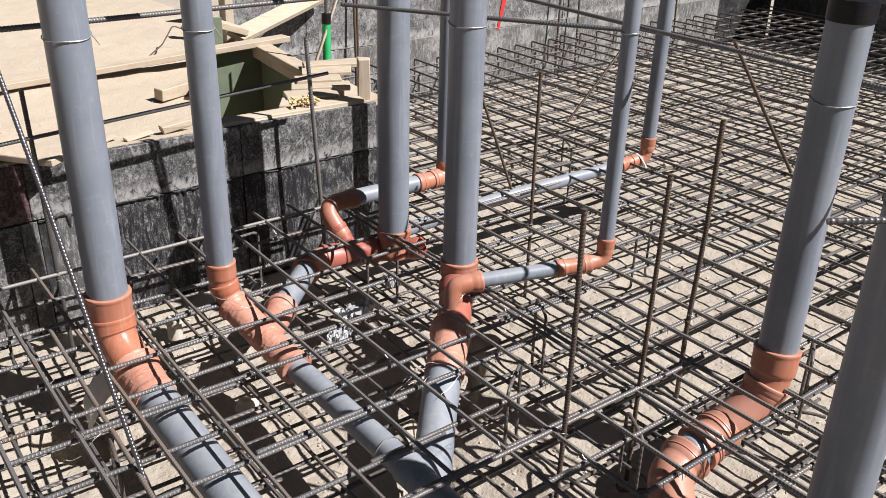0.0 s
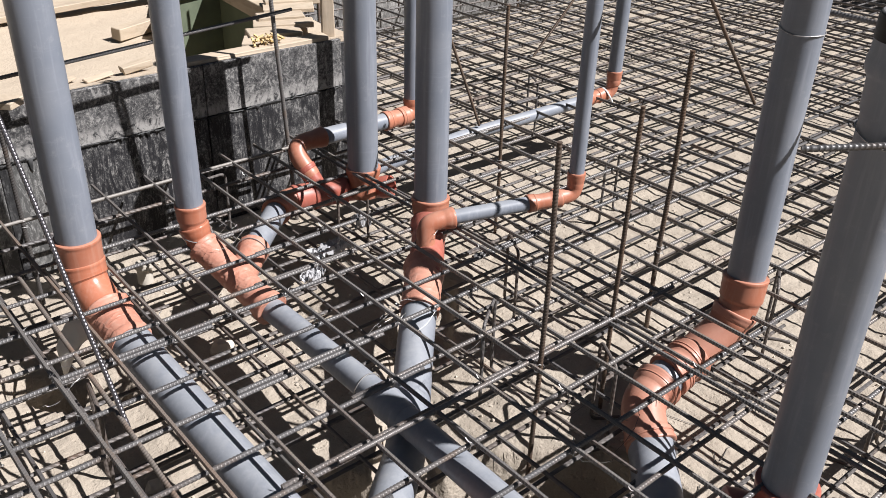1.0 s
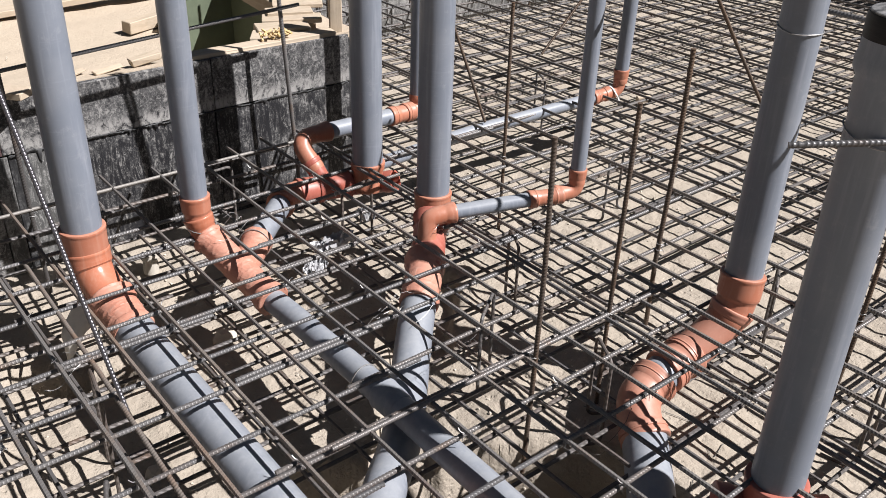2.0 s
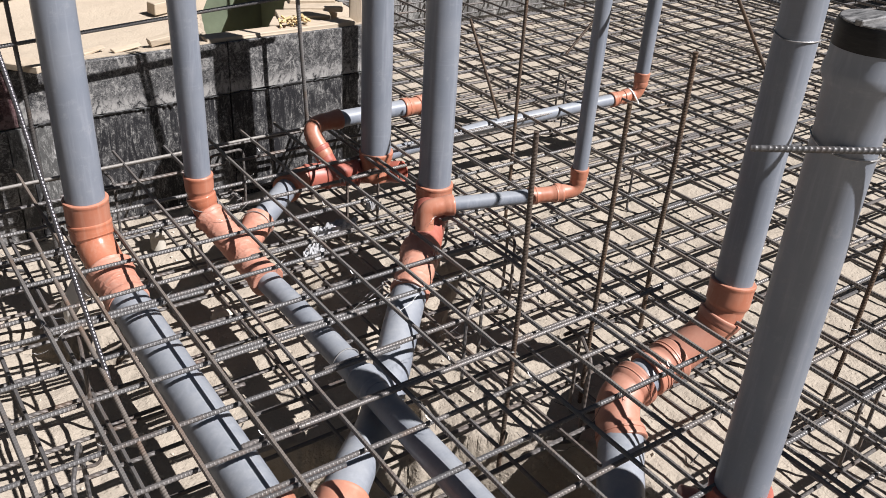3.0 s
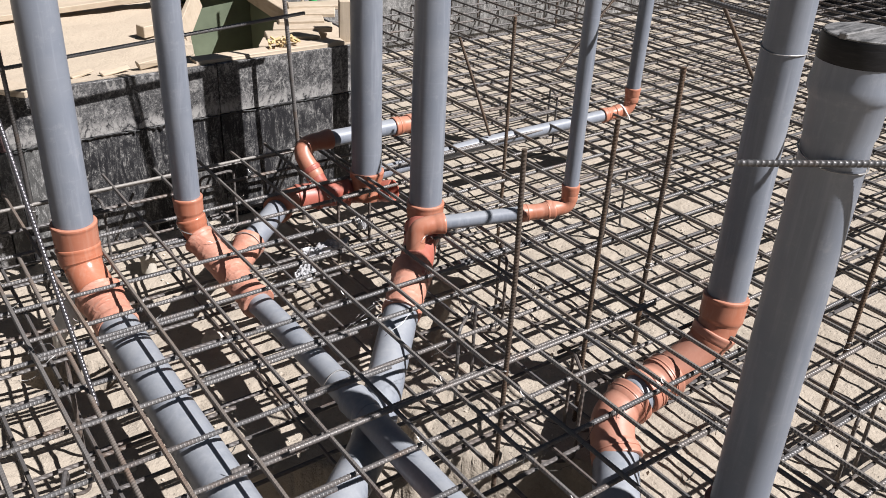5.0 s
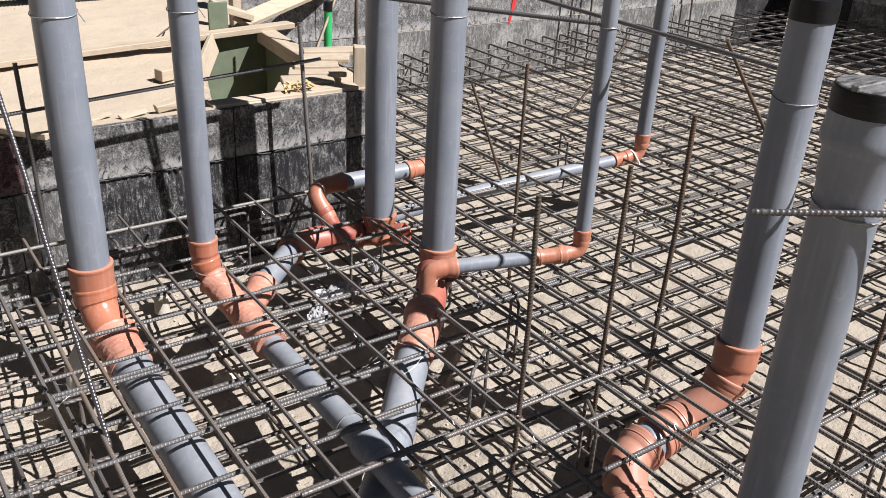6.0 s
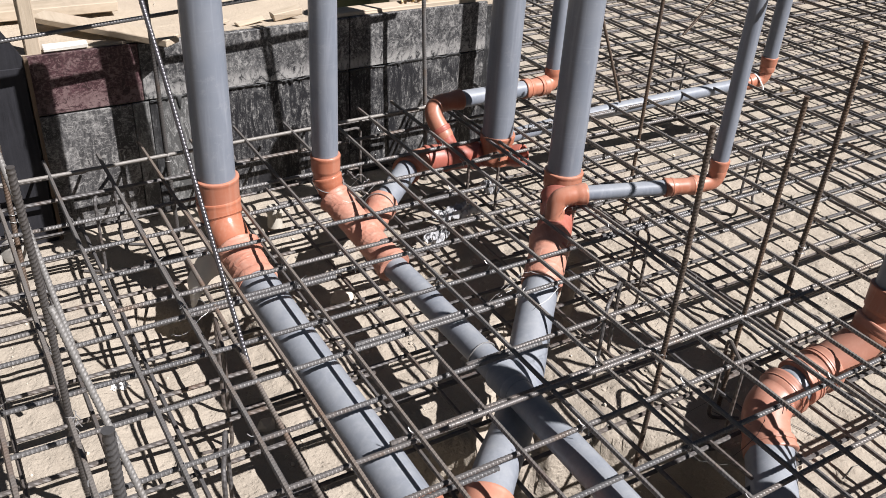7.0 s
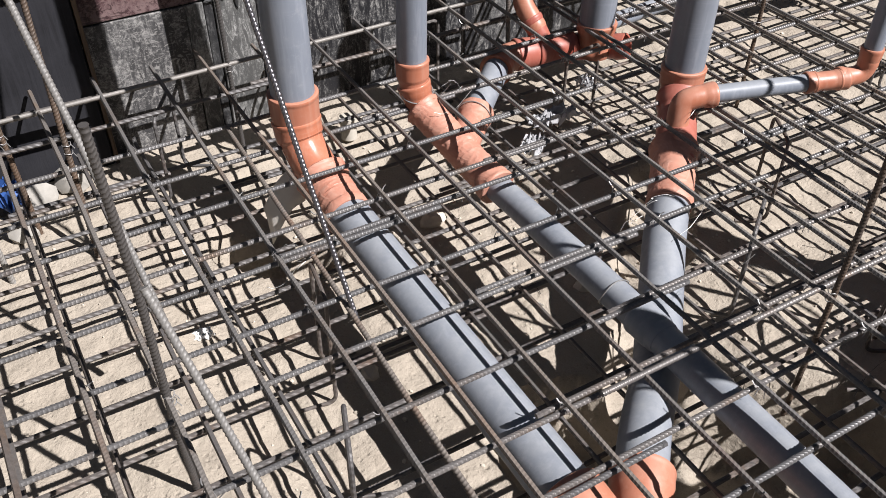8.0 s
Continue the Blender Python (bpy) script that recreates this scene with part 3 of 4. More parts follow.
plank("plank_behind", "long pale plank leaning up to the far formwork", (2.06, 4.55, 0.752), (2.98, 5.22, 0.80), 0.115, 0.035, WOODX, 22)
plank("plank_behind", "pale plank propped on the green board", (1.88, 4.50, 0.872), (2.12, 4.56, 0.778), 0.09, 0.035, WOODX, 10)
plank("timber_block", "small block of sawn timber on the sand", (1.33, 3.83, 0.70), (1.53, 3.905, 0.70), 0.065, 0.055, WOODX)
plank("timber_block", "small wedge of sawn timber by the formwork edge", (1.15, 3.335, 0.70), (1.27, 3.335, 0.712), 0.05, 0.03, WOODX)
plank("tilted_board", "board standing on edge beside the pit", (1.50, 3.74, 0.695), (1.81, 4.34, 0.70), 0.10, 0.022, WOODY, 72)
plank("side_plank", "dusty plank lying on the sand by the wall", (-0.4, 3.76, 0.70), (0.62, 3.70, 0.708), 0.11, 0.04, WOODX)
plank("timber_post", "upright square timber post at the formwork corner", (2.135, 3.33, 0.60), (2.138, 3.335, 0.87), 0.06, 0.05, WOODZ, category="post")
plank("timber_post", "upright pale timber post at the stop end", (0.240, 3.31, 0.55), (0.236, 3.31, 1.05), 0.07, 0.05, WOODZ, category="post")

s = Shape()
s.box((1.76, 4.425, 0.10), (2.20, 4.445, 0.735), jitter=0.002, bevel=0.002)
solo("green_board", s, GREEN, "dark green plywood board lining the back of the pit", "board", "pit boards", smooth=0)
s = Shape()
s.box((2.145, 3.60, 0.10), (2.165, 4.42, 0.66), jitter=0.002, bevel=0.002)
solo("green_board", s, GREEN, "dark green plywood board lining the side of the pit", "board", "pit boards", smooth=0)
s = Shape()
s.box((1.835, 4.455, 0.10), (1.945, 4.470, 0.89), jitter=0.002, bevel=0.002)
solo("green_board", s, GREEN, "narrow dark green board standing behind the pit", "board", "pit boards", smooth=0)
s = Shape()
sweep(s, [(2.278, 3.92, 0.55), (2.284, 3.92, 0.93)], r=0.022, sides=16)
gp = thing("green_sleeve", "bright green plastic sleeve on an upright bar", "pipe", at=(2.27, 3.95, 0.55))
part("sleeve", s, GREENPIPE, gp)
s = Shape()
sweep(s, [(2.283, 3.92, 0.915), (2.286, 3.92, 0.965)], r=0.025, sides=16)
part("collar", s, CAP, gp, "black taped end")
s = Shape()
sweep(s, [(2.278, 3.92, 0.5), (2.288, 3.92, 1.25)], r=0.008, sides=8)
part("inner_bar", s, RUSTY, gp, "rusty bar inside the sleeve")
rod("rebar_stake", (2.455, 3.90, 0.0), (2.44, 3.90, 1.12), 0.0075, "rusty upright bar beside the formwork return", RUSTY)
plank("timber_post", "upright pale timber post behind the pit", (2.12, 4.78, 0.60), (2.125, 4.78, 1.10), 0.075, 0.05, WOODZ, category="post")
s = Shape()
sweep(s, [(1.55, 4.60, 0.675), (1.70, 4.72, 0.72), (1.80, 4.80, 0.80), (1.86, 4.78, 0.775)], r=0.004, sides=6, cut=0.02)
solo("bent_rod", s, RUSTY, "thin rusty rod bent over on the sand fill", "rebar")
for x, y, turn, size in ((0.93, 3.36, 20, 0.10), (1.06, 3.335, 5, 0.12)):
    c, n = math.cos(radians(turn)) * size / 2, math.sin(radians(turn)) * size / 2
    plank("wood_shard", "splintered shard of dusty wood on the sand", (x - c, y - n, 0.682), (x + c, y + n, 0.694), 0.03, 0.012, WOODX, 12, "wood shards", "wood shard")
plank("thin_batten", "thin pale batten leaning by the green sleeve", (2.16, 3.88, 0.665), (2.40, 3.94, 1.12), 0.016, 0.012, WOODZ, category="batten")

# splintered offcut on the wall cap
s = Shape()
for k in range(26):
    a = random.uniform(0, math.pi)
    c = Vector((1.80 + random.uniform(-0.06, 0.07), 3.315 + random.uniform(-0.015, 0.02), 0.715 + random.uniform(0, 0.018)))
    s.box((-0.03, -0.004, -0.003), (0.03, 0.004, 0.003), Matrix.Translation(c) @ pose(0, 0, 0, random.uniform(-30, 30), random.uniform(-25, 25), math.degrees(a)))
solo("wood_splinters", s, FRESH, "heap of fresh yellow wood splinters on the plank", "wood chips", kind="stuff", smooth=0)

# grit, chips and pebbles on the fill and below the mats
def scatter(name, label, material, n, area, height, size, kind="stuff"):
    s = Shape()
    for _ in range(n):
        x, y = random.uniform(area[0], area[1]), random.uniform(area[2], area[3])
        r = size * random.uniform(0.4, 1.6)
        m = Matrix.Translation((x, y, height(x, y) + r * 0.3)) @ pose(0, 0, 0, *(random.uniform(0, 360) for _ in range(3)))
        bm = bmesh.new()
        bmesh.ops.create_icosphere(bm, subdivisions=1, radius=r)
        for v in bm.verts:
            v.co = m @ (v.co * random.uniform(0.6, 1.15))
        base = len(s.v)
        bm.verts.index_update()
        s.v += [tuple(v.co) for v in bm.verts]
        s.f += [tuple(base + v.index for v in f.verts) for f in bm.faces]
        bm.free()
    return solo(name, s, material, label, "gravel", kind=kind, smooth=30)


scatter("gravel", "small pale stones scattered on the sand", STONE, 800, (-0.6, 3.4, 0.3, 3.1), ground_height, 0.0048)
scatter("pebbles", "tiny pebbles scattered on the sand fill", STONE, 90, (-0.5, 1.4, 3.4, 6.5), lambda x, y: 0.668, 0.0045)


# ---------------------------------------------------------------- drains
# riser by the wall with a run towards the camera
d1 = thing("drain_pipe", "grey plastic drain riser with orange bends below the mat", "pipe", "drain pipes", at=(0.644, 2.574, 0.0))
pipe(d1, [(0.644, 2.574, 0.36), (0.644, 2.574, 1.47)], 0.0645, "riser")
fitting(d1, "upper_bend", [(0.644, 2.574, 0.438), (0.644, 2.574, 0.34), (0.645, 2.566, 0.29)], 0.0645, 0.095, ORANGE, "orange bend with a socket", 0.04)
fitting(d1, "middle_bend", [(0.644, 2.572, 0.350), (0.645, 2.558, 0.285), (0.655, 2.50, 0.228), (0.664, 2.44, 0.188)], 0.0640, 0.07, GLOSS, "glossy orange bend", 0.05)
fitting(d1, "coupling", [(0.659, 2.462, 0.210), (0.665, 2.40, 0.182), (0.668, 2.285, 0.163)], 0.0680, 0.05, DULL, "orange coupling wrapped in dusty film", 0.08)
pipe(d1, [(0.667, 2.33, 0.166), (0.668, 2.20, 0.158), (0.664, 1.7, 0.155), (0.660, 1.12, 0.153)], 0.0660, "run_pipe", cut=0.1)
fitting(d1, "end_bend", [(0.660, 1.222, 0.153), (0.661, 1.09, 0.145), (0.668, 0.99, 0.06)], 0.0680, 0.085, ORANGE, "orange bend with a socket")
loop_wire(d1, (0.644, 2.574, 1.275), (0, 0, 1), 0.066, tilt=0.1)

# slimmer riser with a branched run
d2 = thing("drain_pipe", "slim grey drain riser joined to an orange branch fitting", "pipe", "drain pipes", at=(1.043, 2.581, 0.0))
pipe(d2, [(1.045, 2.588, 0.36), (1.018, 2.520, 1.30), (1.006, 2.490, 1.75)], 0.0465, "riser")
fitting(d2, "upper_bend", [(1.043, 2.581, 0.435), (1.044, 2.579, 0.35), (1.052, 2.565, 0.305)], 0.046, 0.07, ORANGE, "orange bend with a socket", 0.03)
fitting(d2, "middle_bend", [(1.044, 2.577, 0.352), (1.055, 2.560, 0.285), (1.078, 2.515, 0.248)], 0.0465, 0.045, GLOSS, "glossy orange bend", 0.04)
fitting(d2, "branch_body", [(1.060, 2.552, 0.272), (1.085, 2.465, 0.228), (1.110, 2.36, 0.182), (1.126, 2.200, 0.153)], 0.0520, 0.03, DULL, "orange branch fitting wrapped in dusty film", 0.05, end_socket=0.055)
fitting(d2, "branch_arm", [(1.242, 2.512, 0.222), (1.185, 2.455, 0.212), (1.105, 2.385, 0.195)], 0.050, 0.05, DULL, "orange side arm in dusty film", 0.03)
pipe(d2, [(1.122, 2.27, 0.155), (1.132, 2.12, 0.152), (1.122, 1.7, 0.172), (1.110, 1.44, 0.188), (1.100, 1.1, 0.195), (1.09, -0.2, 0.190)], 0.0425, "run_pipe", cut=0.1)
fitting(d2, "pipe_socket", [(1.115, 1.535, 0.183), (1.110, 1.435, 0.188)], 0.0430, 0.08, PVC, "grey push-fit socket")
pipe(d2, [(1.215, 2.485, 0.22), (1.475, 2.742, 0.215)], 0.0455, "link_pipe")
loop_wire(d2, (1.05, 2.569, 0.328), (0.1, -0.2, 1), 0.052, tail=0.05, tilt=0.25)
loop_wire(d2, (1.215, 2.488, 0.22), (1, 1, 0), 0.058, tail=0.01)
loop_wire(d2, (1.019, 2.522, 1.268), (0, 0, 1), 0.0475, tilt=0.1)
loop_wire(d2, (1.120, 1.64, 0.176), (0, 1, 0), 0.0440, tail=0.01, tilt=0.2)

# red tee group behind
d3 = thing("drain_pipe", "grey drain riser in a red tee with an open branch end", "pipe", "drain pipes", at=(1.915, 2.762, 0.0))
pipe(d3, [(1.864, 2.690, 0.24), (1.856, 2.684, 1.62)], 0.0635, "riser")
fitting(d3, "tee_body", [(1.864, 2.690, 0.318), (1.864, 2.690, 0.19)], 0.0630, 0.045, ORANGE, "orange tee under the riser")
fitting(d3, "elbow", [(1.455, 2.725, 0.212), (1.515, 2.775, 0.214), (1.60, 2.782, 0.215), (1.66, 2.776, 0.215)], 0.051, 0.06, ORANGE, "orange elbow with a socket", 0.06)
fitting(d3, "red_run", [(1.575, 2.783, 0.215), (1.76, 2.752, 0.213), (1.90, 2.70, 0.208)], 0.050, 0.09, RED, "red branch pipe", 0.03)
fitting(d3, "red_sleeve", [(1.66, 2.772, 0.214), (1.80, 2.738, 0.211)], 0.054, 0.03, RED, "red sleeve with a white mark", end_socket=0.03)
s = Shape()
sweep(s, [(1.880, 2.725, 0.188), (1.948, 2.606, 0.236)], [(0, 0.044), (0.085, 0.042), (0.10, 0.048), (0.128, 0.048), (0.144, 0.046), (0.144, 0.039), (0.05, 0.037)], sides=28)
part("open_branch", s, RED, d3, "open red branch end")
fitting(d3, "arm_socket", [(1.665, 2.826, 0.322), (1.678, 2.795, 0.282), (1.694, 2.766, 0.225)], 0.0375, 0.030, RED, "short red branch socket", 0.03)
fitting(d3, "riser_arm", [(1.800, 2.885, 0.404), (1.640, 2.885, 0.402), (1.678, 2.795, 0.284)], 0.0375, 0.045, ORANGE, "orange elbow rising from the branch", 0.088)
pipe(d3, [(1.76, 2.885, 0.404), (2.15, 2.886, 0.398)], 0.0365, "arm_pipe")
fitting(d3, "arm_coupling", [(2.12, 2.886, 0.398), (2.20, 2.887, 0.397), (2.25, 2.89, 0.397)], 0.0375, 0.045, ORANGE, "orange coupling", end_socket=0.045, beads=2)
fitting(d3, "arm_elbow", [(2.20, 2.887, 0.397), (2.29, 2.90, 0.397), (2.29, 2.90, 0.47)], 0.0375, 0.03, ORANGE, "orange elbow turning upward", 0.05)
pipe(d3, [(2.29, 2.90, 0.44), (2.29, 2.90, 1.42)], 0.036, "slim_riser")
pipe(d3, [(1.96, 2.77, 0.245), (2.51, 2.80, 0.258), (3.36, 2.75, 0.28)], 0.030, "floor_pipe", label="slim pale grey pipe lying in the mat")
fitting(d3, "floor_coupling", [(3.33, 2.752, 0.279), (3.42, 2.745, 0.285), (3.45, 2.742, 0.29)], 0.033, 0.05, ORANGE, "orange coupling", end_socket=0.045, beads=2)
fitting(d3, "floor_elbow", [(3.41, 2.745, 0.284), (3.495, 2.725, 0.292), (3.50, 2.72, 0.38)], 0.032, 0.03, ORANGE, "orange elbow turning upward", 0.05)
fitting(d3, "riser_socket", [(3.50, 2.72, 0.415), (3.50, 2.72, 0.34)], 0.035, 0.05, ORANGE, "orange socket")
pipe(d3, [(3.50, 2.72, 0.38), (3.51, 2.72, 1.40)], 0.036, "far_riser")

# riser with a sloping run that dives under the other run
d4 = thing("drain_pipe", "grey drain riser with orange bends and a steep run", "pipe", "drain pipes", at=(1.837, 2.214, 0.0))
pipe(d4, [(1.837, 2.214, 0.30), (1.837, 2.214, 1.53)], 0.0625, "riser")
fitting(d4, "upper_bend", [(1.837, 2.214, 0.372), (1.835, 2.212, 0.30), (1.79, 2.165, 0.250)], 0.0620, 0.08, ORANGE, "orange bend with a socket", 0.05)
fitting(d4, "branch_body", [(1.812, 2.187, 0.278), (1.75, 2.12, 0.240), (1.66, 2.02, 0.220), (1.60, 1.955, 0.210)], 0.062, 0.06, RED, "red branch body", 0.04)
fitting(d4, "lower_bend", [(1.655, 2.02, 0.222), (1.57, 1.93, 0.207), (1.485, 1.842, 0.182)], 0.0645, 0.06, DULL, "orange coupling wrapped in dusty film", 0.05)
pipe(d4, [(1.53, 1.89, 0.196), (1.398, 1.755, 0.136), (1.215, 1.55, 0.080), (1.110, 1.435, 0.060), (0.958, 1.305, 0.086), (0.855, 1.20, 0.092)], 0.0615, "run_pipe", cut=0.08)
fitting(d4, "end_socket", [(0.872, 1.215, 0.092), (0.76, 1.09, 0.085)], 0.0640, 0.085, ORANGE, "orange socket")
fitting(d4, "side_arm", [(1.80, 2.037, 0.366), (1.735, 2.062, 0.362), (1.70, 2.075, 0.345), (1.690, 2.06, 0.25)], 0.034, 0.04, ORANGE, "orange elbow rising from the branch", 0.05)
pipe(d4, [(1.775, 2.047, 0.366), (2.10, 1.914, 0.386)], 0.0275, "arm_pipe")
fitting(d4, "arm_coupling", [(2.065, 1.928, 0.384), (2.15, 1.893, 0.388), (2.19, 1.877, 0.39)], 0.0295, 0.04, ORANGE, "orange coupling", end_socket=0.045, beads=2)
fitting(d4, "arm_elbow", [(2.165, 1.892, 0.391), (2.25, 1.865, 0.394), (2.252, 1.864, 0.46)], 0.0295, 0.03, ORANGE, "orange elbow turning upward", 0.04)
fitting(d4, "riser_socket", [(2.252, 1.864, 0.487), (2.252, 1.864, 0.42)], 0.0295, 0.045, ORANGE, "orange socket")
pipe(d4, [(2.252, 1.864, 0.45), (2.252, 1.864, 1.42)], 0.0285, "slim_riser")
loop_wire(d4, (1.837, 2.214, 1.254), (0, 0, 1), 0.0635, tilt=0.1)
loop_wire(d4, (2.252, 1.864, 1.243), (0, 0, 1), 0.030, tilt=0.1)

loop_wire(d4, (1.806, 2.150, 0.312), (0.5, 0.6, 0.55), 0.030, 0.0022, "blue_tie", BLUE, 0.012, 0.3)
loop_wire(d3, (3.47, 2.735, 0.289), (1.0, -0.1, 0.3), 0.038, 0.0050, "white_tape", WHITE, 0.02, 0.5)

# riser that turns twice below the mat
d5 = thing("drain_pipe", "grey capped drain riser with dusty orange bends below", "pipe", "drain pipes", at=(2.216, 1.100, -0.058))
pipe(d5, [(2.216, 1.100, 0.334), (2.216, 1.100, 1.459)], 0.060, "riser")
fitting(d5, "upper_bend", [(2.216, 1.100, 0.414), (2.202, 1.093, 0.313), (2.167, 1.102, 0.251)], 0.0615, 0.09, ORANGE, "orange bend with a socket", 0.05)
fitting(d5, "middle_bend", [(2.193, 1.096, 0.295), (2.167, 1.102, 0.241), (2.064, 1.131, 0.163), (2.012, 1.141, 0.143)], 0.062, 0.04, CLAY, "faded orange bend", 0.06)
fitting(d5, "double_socket", [(2.048, 1.134, 0.156), (1.930, 1.138, 0.127)], 0.064, 0.055, CLAY, "faded orange double socket with seams", end_socket=0.055, beads=3)
pipe(d5, [(1.960, 1.138, 0.135), (1.857, 1.135, 0.112)], 0.0615, "short_pipe")
fitting(d5, "turning_bend", [(1.893, 1.137, 0.119), (1.801, 1.129, 0.094), (1.754, 1.079, 0.060), (1.728, 1.022, 0.029)], 0.0670, 0.05, CLAY, "faded orange bend with seams", 0.09, end_socket=0.055, beads=2)
pipe(d5, [(1.742, 1.045, 0.034), (1.615, 0.915, 0.018), (1.45, 0.750, -0.010), (1.10, 0.40, -0.06)], 0.0690, "run_pipe", cut=0.06)
loop_wire(d5, (2.216, 1.100, 1.201), (0, 0, 1), 0.061, tilt=0.1)
s = Shape()
sweep(s, [(2.216, 1.100, 1.412), (2.216, 1.100, 1.474)], [(0, 0.0625), (0.03, 0.0635), (0.058, 0.0625), (0.06, 0.05)], sides=28)
part("cap", s, CAP, d5, "black taped cap")

# the nearest riser, capped
d6 = thing("drain_pipe", "wide grey drain riser closed with a black cap", "pipe", "drain pipes", at=(1.632, 0.573, -0.082))
s = Shape()
sweep(s, [(1.632, 0.573, 0.210), (1.632, 0.573, 1.397)], [(0, 0.0648), (1.029, 0.0648), (1.042, 0.0690), (1.102, 0.0705), (1.112, 0.0765), (1.120, 0.0800), (1.137, 0.0800), (1.150, 0.0765), (1.186, 0.0755)], sides=36)
part("riser", s, PVC, d6)
s = Shape()
sweep(s, [(1.632, 0.573, 1.388), (1.632, 0.573, 1.435)], [(0, 0.0770), (0.040, 0.0770), (0.047, 0.0750)], sides=36)
cap = part("cap", s, CAP, d6, "black taped cap")
s = Shape()
sweep(s, [(1.632, 0.573, 1.433), (1.632, 0.573, 1.439)], [(0, 0.0735), (0.0045, 0.0735), (0.0060, 0.0715)], sides=36)
s.box((1.556, 0.566, 1.434), (1.672, 0.582, 1.446), bevel=0.002)
part("cap_face", s, CAPFACE, cap, "scuffed black cap face")
fitting(d6, "base_socket", [(1.632, 0.573, 0.284), (1.632, 0.573, 0.085)], 0.0665, 0.10, RED, "red tee socket")
fitting(d6, "side_socket", [(1.540, 0.668, 0.160), (1.632, 0.573, 0.163)], 0.06, 0.05, RED, "red side branch")
fitting(d6, "far_socket", [(1.738, 0.470, 0.172), (1.632, 0.573, 0.168)], 0.045, 0.05, ORANGE, "orange side branch")
pipe(d6, [(1.715, 0.492, 0.172), (1.885, 0.322, 0.180)], 0.042, "side_pipe")
# Elbow and riser out of view, inferred from the shadow over the neighbouring run.
fitting(d6, "far_elbow", [(1.880, 0.327, 0.180), (1.958, 0.250, 0.182), (1.958, 0.250, 0.30)], 0.044, 0.05, ORANGE, "orange elbow turning upward", 0.06)
pipe(d6, [(1.958, 0.250, 0.27), (1.958, 0.250, 1.42)], 0.0620, "far_riser")
fitting(d6, "side_coupling", [(1.800, 0.408, 0.176), (1.90, 0.308, 0.182)], 0.043, 0.05, ORANGE, "orange coupling", end_socket=0.05)
loop_wire(d6, (1.632, 0.573, 1.198), (0.1, 0.0, 1), 0.067, tilt=0.22, tail=0.02)

# ---------------------------------------------------------------- standing and leaning bars
rod("rebar_stake", (1.47, 1.279, 0.0), (1.47, 1.279, 0.995), 0.0072, "rusty upright reinforcing bar tied to the mat", RUSTY)
rod("rebar_stake", (1.824, 1.30, 0.0), (1.824, 1.30, 1.007), 0.0070, "dark rusty upright reinforcing bar tied to the mat", RUSTY)
rod("rebar_stake", (2.319, 1.498, 0.0), (2.319, 1.498, 1.03), 0.0085, "dark rusty upright reinforcing bar tied to the mat", RUSTY)
rod("rebar_stake", (2.385, 2.412, 0.0), (2.385, 2.412, 0.975), 0.0072, "rusty upright reinforcing bar tied to the mat", RUSTY)
rod("rebar_stake", (1.757, 3.083, 0.0), (1.716, 3.115, 1.06), 0.0088, "dark ribbed upright bar beside the formwork", RIBBED)
rod("rebar_stake", (0.61, 3.06, 0.0), (0.595, 3.06, 1.02), 0.0080, "dark ribbed upright bar beside the formwork", DARKBAR)
rod("rebar_stake", (2.46, 0.82, -0.01), (2.52, 0.80, 0.95), 0.0075, "rusty upright reinforcing bar standing in the sand", RUSTY)
rod("leaning_bar", (2.602, 2.777, 0.30), (2.45, 2.86, 0.78), 0.0065, "thin rusty bar leaning over the mat", RUSTY, "leaning bars")
rod("leaning_bar", (3.955, 2.153, 0.30), (3.42, 2.25, 1.01), 0.0085, "thin rusty bar leaning over the mat", RUSTY, "leaning bars")
rod("leaning_bar", (3.603, 3.408, 0.30), (4.03, 3.4, 0.71), 0.0075, "thin rusty bar leaning over the mat", RUSTY, "leaning bars")
rod("leaning_bar", (0.467, 1.81, 0.25), (0.40, 2.61, 1.56), 0.0070, "shiny thin ribbed bar leaning through the mat", POLISHED, "leaning bars", bend=0.002)

for x in (3.25, 5.22, 5.45, 6.75):
    rod("rebar_stake", (x, 5.16, 0.0), (x + random.uniform(-0.02, 0.02), 5.19, 1.15), 0.0085, "dark upright bar before the far formwork", RUSTY, ribs=False)

rod("lap_bar", (0.795, 1.304, 0.3075), (2.131, 1.297, 0.3075), 0.0072, "straight ribbed bar lapped on the upper mat", RIBBED, "loose bars", bend=0.002)
rod("loose_bar", (0.478, 2.74, 0.278), (0.437, 1.02, 0.272), 0.0070, "brown rusty bar slipped under the upper mat", BROWNED, "loose bars", bend=0.003)

# rails of bar wired along the risers
rails = [
    ((-0.6, 2.655, 1.295), (1.98, 2.80, 1.265), 0.0085, "dark ribbed bar wired behind the risers"),
    ((1.70, 2.80, 1.235), (2.31, 1.885, 1.235), 0.0078, "dark ribbed bar wired between the risers"),
    ((2.32, 2.50, 1.255), (2.40, 0.2, 1.205), 0.0075, "dark ribbed bar wired to the slim riser"),
    ((1.451, 0.656, 1.190), (2.002, 0.105, 1.272), 0.0068, "bright ribbed bar wired to the capped riser"),
]
for a, b, r, label in rails:
    ob = thing("rail_bar", label, "rebar", "rail bars", at=a)
    bar(ob, wobbly(a, b, 0.004, 0.4), r, (0, 9), RIBBED, "shaft", sides=8)
